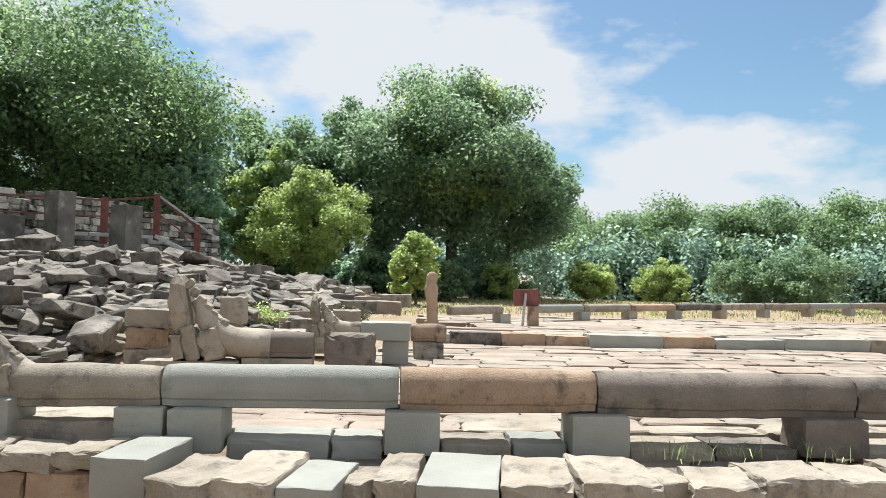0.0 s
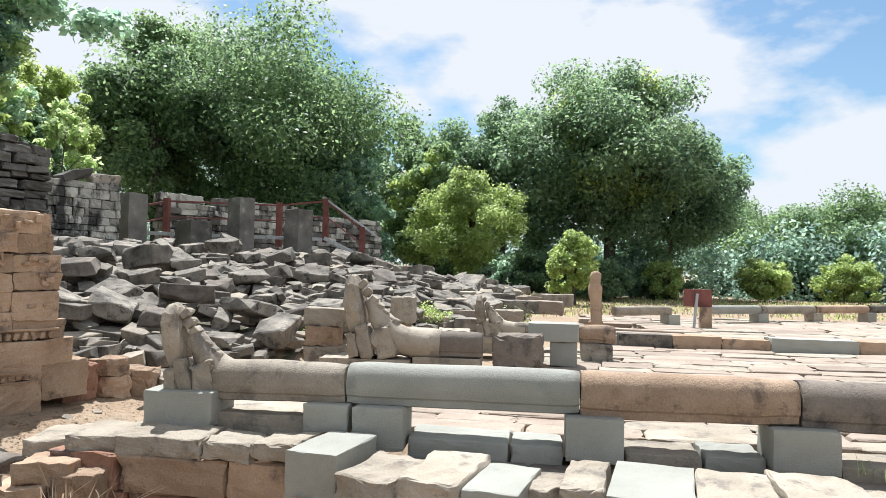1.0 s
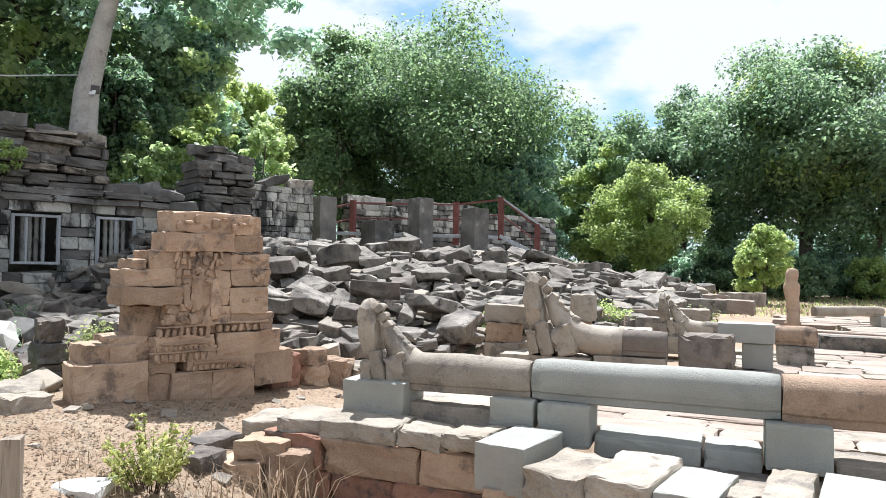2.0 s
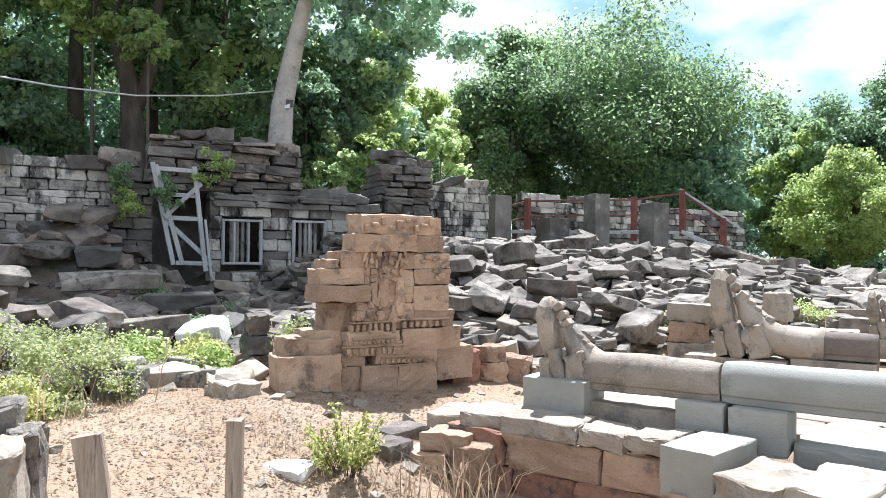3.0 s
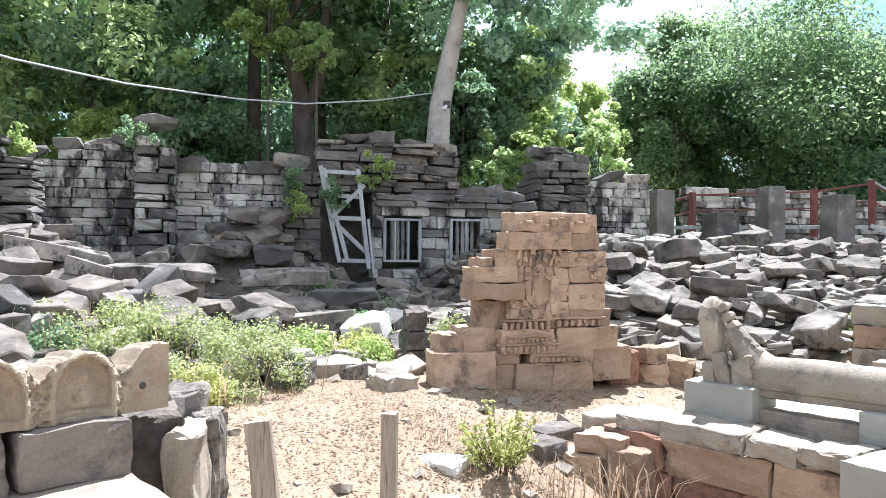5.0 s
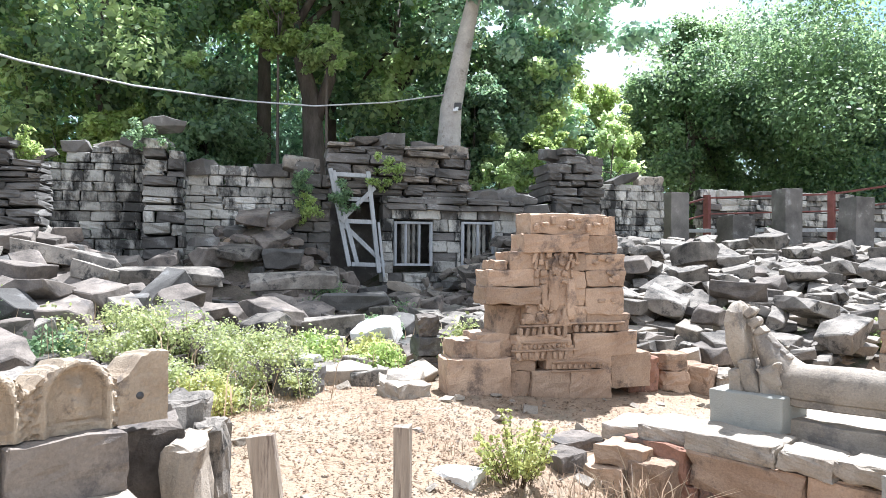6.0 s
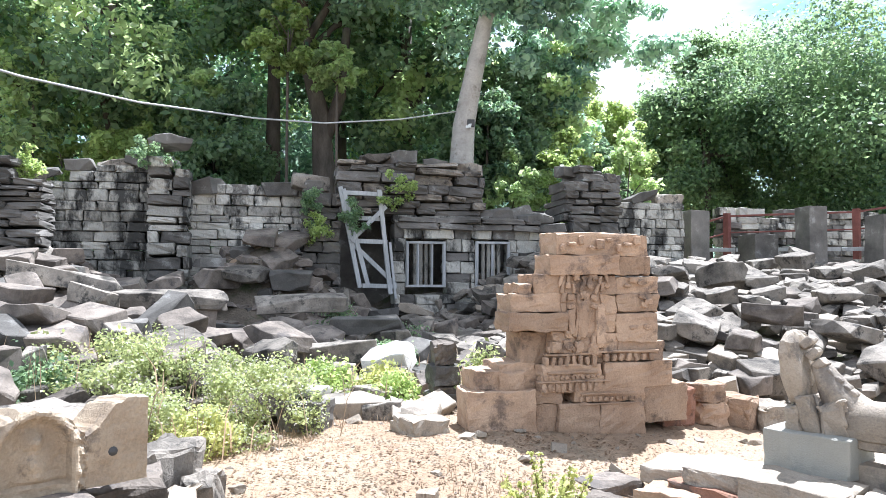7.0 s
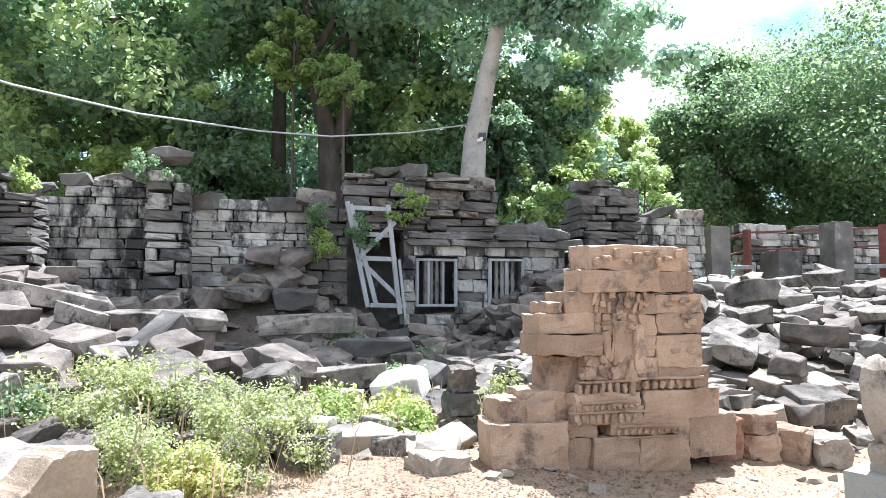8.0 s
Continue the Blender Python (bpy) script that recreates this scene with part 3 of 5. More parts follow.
# ---- inner serpent balustrades and blocks ----
naga_head(-3.42, 12.0, 0.46, 1.32, BUFF, 8, "worn buff stone serpent head with a tall broken hood")
rail(-2.75, -1.58, 12.0, 0.69, 0.18, RAIL_DARK, 12, "dark thick serpent rail behind the near balustrade")
naga_head(-1.85, 15.0, 0.52, 0.85, BUFF, 9, "buff stone serpent head rising from its rail")
rail(-1.25, 0.0, 15.0, 0.69, 0.13, BUFF, 13, "buff serpent rail sloping to a broken end")
slab("fallen_rail", -1.45, -0.72, 12.1, 12.55, 0.30, 0.84, RAIL_DARK, 81, "broken dark rail end with a pale sloping top", "stone block", rz=-8, round_=0.12, rough=0.04)
slab("grey_block", -0.95, -0.2, 12.7, 13.15, 0.70, 0.97, GREY, 82, "smooth pale grey block laid across the balustrade", "stone block", rough=0.006, skew=0)
slab("grey_block", -0.62, -0.22, 12.75, 13.15, 0.33, 0.695, GREY, 83, "pale grey squared supporting block", "stone block", rough=0.006, skew=0)
rail(-0.15, 0.45, 14.0, 0.72, 0.15, WARM, 14, "short orange rail end beyond the grey block")
slab("base_block", -0.1, 0.4, 13.8, 14.2, 0.28, 0.58, RUBBLE, 86, "dark block under the short rail end", "stone block")
slab("base_block", -3.9, -2.6, 11.75, 12.4, 0.22, 0.46, BUFF, 84, "buff base block under the serpent rail", "stone block")
slab("base_block", -2.55, -1.6, 11.8, 12.3, 0.22, 0.51, BUFF, 87, "buff base block under the serpent rail", "stone block")
slab("base_block", -2.2, -0.9, 14.75, 15.3, 0.25, 0.55, BUFF, 85, "buff base block under the serpent rail", "stone block")
for i, (x, y, z0, z1, w) in enumerate(((-4.0, 12.5, 0.25, 0.55, 0.55), (-4.05, 12.55, 0.55, 0.85, 0.5), (-4.0, 12.6, 0.85, 1.12, 0.62), (-3.0, 12.9, 0.25, 0.9, 0.4), (-2.9, 12.95, 0.9, 1.3, 0.35))):
    slab("stacked_block", x - w / 2, x + w / 2, y - 0.25, y + 0.2, z0, z1, (BUFF, WARM)[i % 2], 280 + i, "buff block stacked beside the tall serpent head", "stone block", rz=random.uniform(-12, 12), rough=0.04, group="stacked blocks")
# long fallen courses behind the serpent heads
rc = random.Random(21)
for i in range(34):
    row = i // 7
    x = -4.6 + (i % 7) * 0.75 + row * 0.10 + rc.uniform(-0.2, 0.2)
    y = 16.2 + row * 1.15 + rc.uniform(-0.3, 0.3)
    w = rc.uniform(0.6, 1.1)
    if x < rubble_edge(y) + 1.2:
        z = 0.35 + row * 0.16
        slab("course_stone", x - w / 2, x + w / 2, y - 0.25, y + 0.25, z - 0.15, z + rc.uniform(0.08, 0.2), (BUFF, RUBBLE, PAVE)[i % 3], 700 + i, "flat sunlit stone of a collapsed course", "stone slab", rz=rc.uniform(-8, 8), rough=0.035, group="course stones")


# ---- carved wall fragment ----
F0, FU, FN = Vector((-6.75, 6.98, 0)), Vector((0.444, 0.896, 0)), Vector((0.896, -0.444, 0))
FANG = math.degrees(math.atan2(FN.y, FN.x))


def on_fragment(s, z, out=0.0):
    return F0 + FU * s + FN * out + Vector((0, 0, z))


def fragment():
    """Courses of carved stone, the outline broken on both sides."""
    t = thing("carved_wall_fragment", "orange sandstone wall fragment with worn relief carving, standing on bare earth", "ruined wall", at=tuple(on_fragment(1.2, 0.28)))
    blocks = [  # s0, s1, z0, z1, proud
        (0.90, 1.85, 2.04, 2.27, 0.0), (1.83, 1.98, 2.03, 2.24, -0.08), (0.82, 1.60, 1.83, 2.04, 0.05), (1.60, 1.98, 1.83, 2.03, -0.02), (0.66, 0.97, 1.63, 1.83, 0.0), (0.97, 1.57, 1.63, 1.83, 0.0), (1.57, 2.07, 1.63, 1.81, -0.02), (0.50, 0.65, 1.64, 1.74, -0.03),
        (0.42, 1.00, 1.45, 1.64, 0.0), (1.00, 1.57, 1.44, 1.63, 0.0), (1.57, 2.06, 1.44, 1.63, 0.0), (0.37, 1.01, 1.26, 1.45, 0.05), (1.01, 1.57, 1.24, 1.44, 0.0), (1.57, 2.04, 1.14, 1.44, 0.02), (0.56, 0.86, 0.92, 1.25, -0.14), (0.85, 1.38, 1.03, 1.25, 0.0), (1.38, 1.60, 1.02, 1.24, 0.0), (1.59, 2.12, 0.95, 1.15, 0.0),
        (0.84, 1.34, 0.91, 1.03, -0.02), (1.34, 1.60, 0.93, 1.03, -0.02), (0.72, 1.40, 0.80, 0.92, 0.03), (1.41, 2.19, 0.67, 0.94, 0.04), (0.31, 0.72, 0.66, 0.94, -0.12), (0.72, 1.42, 0.64, 0.81, 0.03), (0.05, 0.34, 0.67, 0.87, -0.06), (0.30, 0.58, 0.67, 0.86, -0.04),
        (-0.04, 0.67, 0.20, 0.68, 0.04), (0.67, 0.97, 0.53, 0.67, 0.0), (1.07, 1.88, 0.53, 0.70, 0.03), (1.87, 2.38, 0.30, 0.70, 0.02), (0.67, 0.90, 0.20, 0.53, -0.01), (0.90, 1.36, 0.18, 0.53, 0.04), (1.36, 1.88, 0.18, 0.53, 0.05), (0.96, 1.09, 0.50, 0.67, -0.2),
    ]
    for k, (s0, s1, z0, z1, proud) in enumerate(blocks):
        bm = block_bm(0.46, s1 - s0 - 0.002, z1 - z0 - 0.001, seed=300 + k, round_=0.011, rough=0.03, freq=5.5, skew=0.02, steps=(-1, -0.95, -0.7, -0.4, -0.1, 0.2, 0.5, 0.75, 0.95, 1))
        child(part("carved_block", bm, WARM, at=Matrix.Translation(on_fragment((s0 + s1) / 2, (z0 + z1) / 2, proud - 0.23)) @ pose(0, 0, 0, 0, 0, FANG)), t)
    rnd, worn = random.Random(8), random.Random(18)

    def boss(s, z, w, h, d, seed, out=0.0, mat=WARM):
        bm = block_bm(d * 2, w * worn.uniform(0.75, 1.15), h * worn.uniform(0.75, 1.2), seed=seed, round_=min(w, h, d * 2) * 0.42, rough=0.014, freq=14, steps=(-1, -0.75, -0.3, 0.3, 0.75, 1))
        child(part("relief", bm, mat, at=Matrix.Translation(on_fragment(s, z, out - worn.uniform(0, 0.35) * d)) @ pose(0, 0, 0, 0, 0, FANG) @ pose(0, 0, 0, worn.gauss(0, 9 if max(w, h) < 0.3 else 0.5))), t)
    for i in range(9):
        boss(0.74 + i * 0.072, 0.70, 0.05, 0.09, 0.03, 400 + i, 0.03)
    for i in range(11):
        boss(0.76 + i * 0.058, 0.80, 0.04, 0.045, 0.025, 410 + i, 0.03)
    boss(1.06, 0.845, 0.68, 0.03, 0.035, 398, 0.03)
    boss(1.06, 0.755, 0.68, 0.02, 0.03, 399, 0.03)
    for i in range(8):
        boss(0.78 + i * 0.075, 0.955, 0.045, 0.11, 0.045, 420 + i)
    for i in range(7):
        boss(1.44 + i * 0.085, 0.985, 0.045, 0.09, 0.04, 440 + i, 0.01)
    boss(1.08, 1.025, 0.66, 0.03, 0.05, 397)
    boss(1.70, 1.045, 0.64, 0.03, 0.045, 396, 0.01)
    for i in range(10):
        boss(1.15 + i * 0.068, 0.57, 0.035, 0.045, 0.025, 460 + i, 0.03)
    boss(1.45, 0.62, 0.75, 0.025, 0.03, 395, 0.03)
    boss(1.45, 0.52, 0.75, 0.02, 0.03, 394, 0.03)
    for s, z, w, h in ((1.18, 1.38, 0.13, 0.44), (1.38, 1.30, 0.10, 0.36), (0.88, 1.10, 0.11, 0.13), (1.02, 1.12, 0.10, 0.16), (1.14, 1.10, 0.10, 0.14), (1.05, 1.36, 0.09, 0.24), (1.30, 1.08, 0.09, 0.12)):
        boss(s, z, w, h, 0.055, int(s * 100), 0.0)
        boss(s, z + h / 2 + 0.03, w * 0.6, 0.075, 0.045, int(s * 100) + 1, 0.0)
        boss(s - w * 0.55, z - h * 0.2, w * 0.4, h * 0.5, 0.035, int(s * 100) + 2, 0.0)
    for i in range(16):
        boss(0.96 + (i % 8) * 0.072 + 0.02 * math.sin(i * 5.3), 1.71 + 0.085 * (i // 8) + 0.02 * math.sin(i * 2.1), (0.04, 0.06, 0.035)[i % 3], (0.13, 0.07, 0.11)[i % 3], 0.04, 500 + i, 0.0)
    for i in range(12):
        boss(0.97 + (i % 6) * 0.085, 1.51 + 0.09 * (i // 6), (0.05, 0.09, 0.04)[i % 3], (0.13, 0.06, 0.1)[i % 3], 0.03, 580 + i, 0.0)
    for i in range(9):
        boss(1.60 + rnd.uniform(0, 0.4), rnd.choice((1.56, 1.76, 1.32)) + rnd.uniform(-0.05, 0.05), 0.09, 0.05, 0.02, 520 + i, 0.015)
    for i in range(9):
        boss(0.95 + i * 0.105, 2.15 + 0.04 * ((i * 7) % 3 - 1), (0.05, 0.1, 0.07)[i % 3], (0.09, 0.04)[i % 2], 0.022, 540 + i, 0.04, WARM)


fragment()
for i, (x, y, w, z0, z1, mat, turn) in enumerate(((-6.05, 9.3, 0.46, 0.15, 0.60, LATER, 8), (-5.85, 9.75, 0.34, 0.15, 0.42, WARM, -6), (-5.88, 9.76, 0.32, 0.42, 0.62, WARM, 8), (-5.62, 10.05, 0.36, 0.1, 0.48, WARM, 35), (-5.35, 10.3, 0.34, 0.1, 0.40, BUFF, -20), (-7.02, 6.55, 0.42, 0.15, 0.46, BUFF, 20))):
    slab("fallen_block", x - 0.22, x + 0.22, y - w / 2, y + w / 2, z0, z1, mat, 90 + i, "low sandstone block beside the carved fragment", "stone block", rz=FANG + turn, rough=0.06, round_=0.04)

# ---- gallery ----
ROCKS = []
for k in range(26):
    rs = random.Random(900 + k)
    ROCKS.append((1.0, rs.uniform(0.5, 0.9), rs.uniform(0.26, 0.5)))
ROCK_MESH = {}


def rock(k, mat):
    key = (k, mat.name)
    if key not in ROCK_MESH:
        m = rock_mesh("rubble_stone", 900 + k, ROCKS[k], cuts=3 + k % 4, rough=0.045)
        m.materials.append(mat)
        ROCK_MESH[key] = m
    return ROCK_MESH[key]


G0, GU, GN = Vector((-14.6, 13.2, 0)), Vector((0.447, 0.894, 0)), Vector((0.894, -0.447, 0))
GANG = math.degrees(math.atan2(GU.y, GU.x))


def on_gallery(s, z, out=0.0):
    return G0 + GU * s + GN * out + Vector((0, 0, z))


def masonry(name, label, s0, s1, z0, top, seed, mat, mat2, holes=(), out=0.0, thick=0.5, course=(0.2, 0.3), length=(0.3, 0.95), loose=0.06, batter=0.0, tidy=1.0):
    """A dry wall of squared stones along the gallery line; top(s) is its broken outline, holes are openings (s0, s1, z0, z1); tidy under 1 is closer set."""
    mid = on_gallery((s0 + s1) / 2, z0, out)
    t = thing(name, label, "ruined wall", kind="structure", at=tuple(mid))
    rnd = random.Random(seed)
    z = z0
    while z < 6:
        h = rnd.uniform(course[0], course[1]) * rnd.choice((0.7, 1, 1, 1.15))
        s = s0 - rnd.uniform(0, 0.3)
        made = False
        while s < s1:
            w = rnd.uniform(*length)
            a, b = max(s, s0), min(s + w, s1)
            cuts = [(a, b)]
            for h0, h1, hz0, hz1 in holes:
                if z + h > hz0 + 0.06 and z < hz1 - 0.06:
                    out_ = []
                    for (p, q) in cuts:
                        if q <= h0 or p >= h1:
                            out_.append((p, q))
                        else:
                            if p < h0:
                                out_.append((p, h0))
                            if q > h1:
                                out_.append((h1, q))
                    cuts = out_
            for p, q in cuts:
                if q - p > 0.08 and z + h * 0.6 < top((p + q) / 2):
                    c = on_gallery((p + q) / 2, z + h / 2, out + rnd.uniform(-loose, loose) - batter * (z - z0) - thick / 2)
                    m = mat if rnd.random() < 0.72 else mat2
                    piece("block", rnd.randrange(8), m, c, (q - p - rnd.uniform(0.01, 0.035) * tidy, thick, h - rnd.uniform(0.01, 0.03) * tidy), rz=GANG + rnd.gauss(0, 3 * tidy), ry=rnd.gauss(0, 1.8 * tidy), rx=rnd.gauss(0, 2.5 * tidy), parent=t)
                    made = True
            s += w
        z += h
        if not made:
            break


def bump_top(base, amp, f, seed):
    return lambda s: base + amp * noise.noise(Vector((s * f, seed, 0.3)))


masonry("wall_left_gallery", "pale lichened gallery wall with dark rain streaks and a broken top", -9.2, -6.3, 1.5, lambda s: 4.28 if s > -7.6 else (4.18 if s > -8.3 else 3.95), 1, WALL, WALL, out=-0.6, course=(0.2, 0.25), length=(0.32, 0.62), loose=0.02, tidy=0.6)
masonry("wall_left_pier", "projecting pier of weathered moulded stones overgrown at its head", -6.35, -5.5, 1.5, lambda s: 4.5 if s < -5.95 else 4.12, 2, WALL, DARK, out=0.3, loose=0.06, length=(0.5, 0.9), thick=0.9)
masonry("wall_stacked_pier", "stack of thin dark moulded cornice stones", -9.6, -8.2, 1.4, lambda s: 4.2 if s < -8.7 else 3.85, 3, DARK, DARK, out=0.9, course=(0.10, 0.24), length=(0.6, 1.1), thick=1.0, loose=0.07)
masonry("wall_back_gallery", "low pale gallery wall with moulded courses and fallen coping", -5.6, -2.6, 1.4, lambda s: 3.95 - 0.04 * (s + 5.5) + 0.06 * noise.noise(Vector((s * 2, 2, 0))), 4, WALL, WALL, out=-0.7, course=(0.14, 0.26), length=(0.3, 0.8), loose=0.025, tidy=0.6)
masonry("wall_window_gallery", "dark weathered gallery wall with two small windows", -1.0, 2.9, 0.9, lambda s: 3.3 - 0.12 * max(0, s - 1), 5, WALL, DARK, holes=((-0.71, 0.24, 1.56, 2.66), (0.99, 1.85, 1.56, 2.68)), course=(0.17, 0.32), length=(0.35, 0.8), loose=0.035, tidy=0.5)
masonry("wall_doorway_side", "dark stones beside the propped doorway", -3.1, -2.2, 1.2, bump_top(3.9, 0.1, 2, 7), 6, DARK, DARK, out=-0.1)
masonry("wall_upper_gallery", "dark sagging vault courses above the windows", -2.3, 1.25, 3.25, lambda s: 4.55 + 0.08 * noise.noise(Vector((s * 3, 0, 0))) - 0.15 * smooth(0, 1.3, s), 7, DARK, RUBBLE, out=0.0, course=(0.11, 0.26), length=(0.4, 1.2), loose=0.15, batter=0.12, thick=1.0)
masonry("wall_cornice", "projecting dark cornice course over the windows", -0.9, 2.6, 2.9, lambda s: 3.3, 8, DARK, DARK, out=0.16, course=(0.12, 0.2), length=(0.6, 1.2), loose=0.05)
masonry("wall_tower_stump", "dark stump of a tower stepping up to a point", 3.7, 5.4, 1.2, lambda s: 4.85 - abs(s - 4.45) * (0.75 if s < 4.45 else 0.35), 9, DARK, DARK, out=-0.9, thick=1.2, loose=0.09)
masonry("wall_tower_side", "pale side wall of the tower stump", 5.3, 7.45, 1.4, lambda s: 4.0 - 0.02 * (s - 5.5), 10, WALL, WALL, out=-1.2, course=(0.16, 0.24), length=(0.3, 0.5), loose=0.03, tidy=0.5)
masonry("wall_right_gallery", "low dark gallery wall beyond the red handrail", 11.0, 23.0, 1.6, lambda s: 4.25 + 0.35 * noise.noise(Vector((s * 0.8, 3, 0))) - 0.02 * (s - 6), 11, WALL, DARK, out=-4.5, course=(0.16, 0.3), length=(0.3, 0.8), loose=0.12)

rnd_ = random.Random(91)
for s_, z_, out_ in [(-9.0, 4.0, -0.7), (-8.6, 4.05, -0.8), (-7.9, 4.25, -0.8), (-7.2, 4.22, -0.9), (-6.6, 4.3, -0.8), (-6.0, 4.7, -0.1), (-5.3, 3.85, -0.9), (-4.7, 3.8, -0.9), (-4.1, 3.8, -0.9), (-3.5, 3.82, -0.9), (-2.9, 3.95, -0.3),
                     (-1.4, 4.62, -0.5), (-0.8, 4.62, -0.6), (0.1, 4.6, -0.6), (0.9, 4.45, -0.6), (1.6, 3.35, -0.3), (2.1, 3.3, -0.3), (2.5, 3.2, -0.2), (2.9, 3.0, 0.0), (4.1, 4.65, -1.5), (4.8, 4.6, -1.5), (6.2, 4.0, -1.5), (7.1, 3.95, -1.5),
                     (3.5, 2.5, -0.4), (3.9, 2.6, -0.2), (4.4, 2.5, -0.3)]:
    ob_ = new("cap_stone", rock(rnd_.randrange(26), rnd_.choice((DARK, DARK, RUBBLE))))
    ob_.matrix_world = Matrix.Translation(on_gallery(s_, z_, out_)) @ pose(0, 0, 0, rnd_.gauss(0, 7), rnd_.gauss(0, 7), GANG + rnd_.gauss(0, 15)) @ Matrix.Scale(rnd_.uniform(0.55, 0.85), 4)
    tagged(ob_, "loose dark cap stone lying on the broken wall top", "cap stone", "cap stones")

# dark stone back wall and unseen roof slab added so the openings read dark
back = thing("dark_backing", "back wall and roof slab added to keep the gallery openings dark", "wall", kind="structure", at=tuple(on_gallery(0.4, 1.0, -2.4)))
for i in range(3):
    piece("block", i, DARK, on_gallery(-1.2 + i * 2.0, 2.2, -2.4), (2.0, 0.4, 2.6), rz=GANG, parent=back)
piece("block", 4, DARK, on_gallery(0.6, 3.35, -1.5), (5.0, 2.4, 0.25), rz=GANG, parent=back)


def window(name, s0, s1, z0, z1, bars, label):
    t = thing(name, label, "window", kind="structure", at=tuple(on_gallery((s0 + s1) / 2, z0, -0.1)))
    fw = 0.06
    for a, b in (((s0 + fw / 2, z0), (s0 + fw / 2, z1)), ((s1 - fw / 2, z0), (s1 - fw / 2, z1)), ((s0, z0 + fw / 2), (s1, z0 + fw / 2)), ((s0, z1 - fw / 2), (s1, z1 - fw / 2))):
        child(part("window_frame", beam_bm(on_gallery(a[0], a[1], 0.02), on_gallery(b[0], b[1], 0.02), fw), TIMBER), t)
    for b in bars:
        child(part("baluster", beam_bm(on_gallery(b, z0, 0.0), on_gallery(b, z1, 0.0), 0.05), TIMBER), t)
    for b in (s0 + 0.28, s0 + 0.42, s0 + 0.55, s0 + 0.68):
        child(part("stone_baluster", tube_bm([on_gallery(b, z0 + (z1 - z0) * k / 8, -0.28) for k in range(9)], [0.055, 0.04, 0.055, 0.042, 0.058, 0.042, 0.055, 0.04, 0.055], sides=8), WALL), t)


window("window_1", -0.71, 0.24, 1.56, 2.64, (-0.42, -0.08), "barred gallery window with a pale wooden frame")
window("window_2", 0.99, 1.85, 1.56, 2.66, (1.42,), "barred gallery window with a pale wooden frame and one bar")


def brace():
    t = thing("timber_brace", "grey timber frame propping the collapsed doorway", "timber prop", at=tuple(on_gallery(-1.6, 1.5, 0.2)))
    o = 0.12
    lines = (((-2.27, 3.85), (-1.80, 1.55)), ((-2.20, 3.80), (-1.62, 1.60)), ((-1.38, 3.80), (-1.10, 1.40)), ((-2.22, 3.72), (-1.3, 3.70)), ((-2.02, 2.62), (-1.18, 2.60)), ((-2.02, 2.62), (-1.22, 3.42)),
             ((-2.02, 2.60), (-0.98, 1.62)), ((-1.75, 1.60), (-0.95, 1.58)), ((-1.12, 2.6), (-0.98, 1.3)), ((-2.12, 3.15), (-1.3, 3.13)))
    for i, (a, b) in enumerate(lines):
        child(part("timber", beam_bm(on_gallery(a[0], a[1], o + 0.03 * (i % 3)), on_gallery(b[0], b[1], o + 0.03 * (i % 3)), 0.10 if i not in (8,) else 0.06), TIMBER), t)


brace()

# ---- rubble ----
def gallery_side(x, y):
    return (Vector((x, y, 0)) - G0).dot(GN)


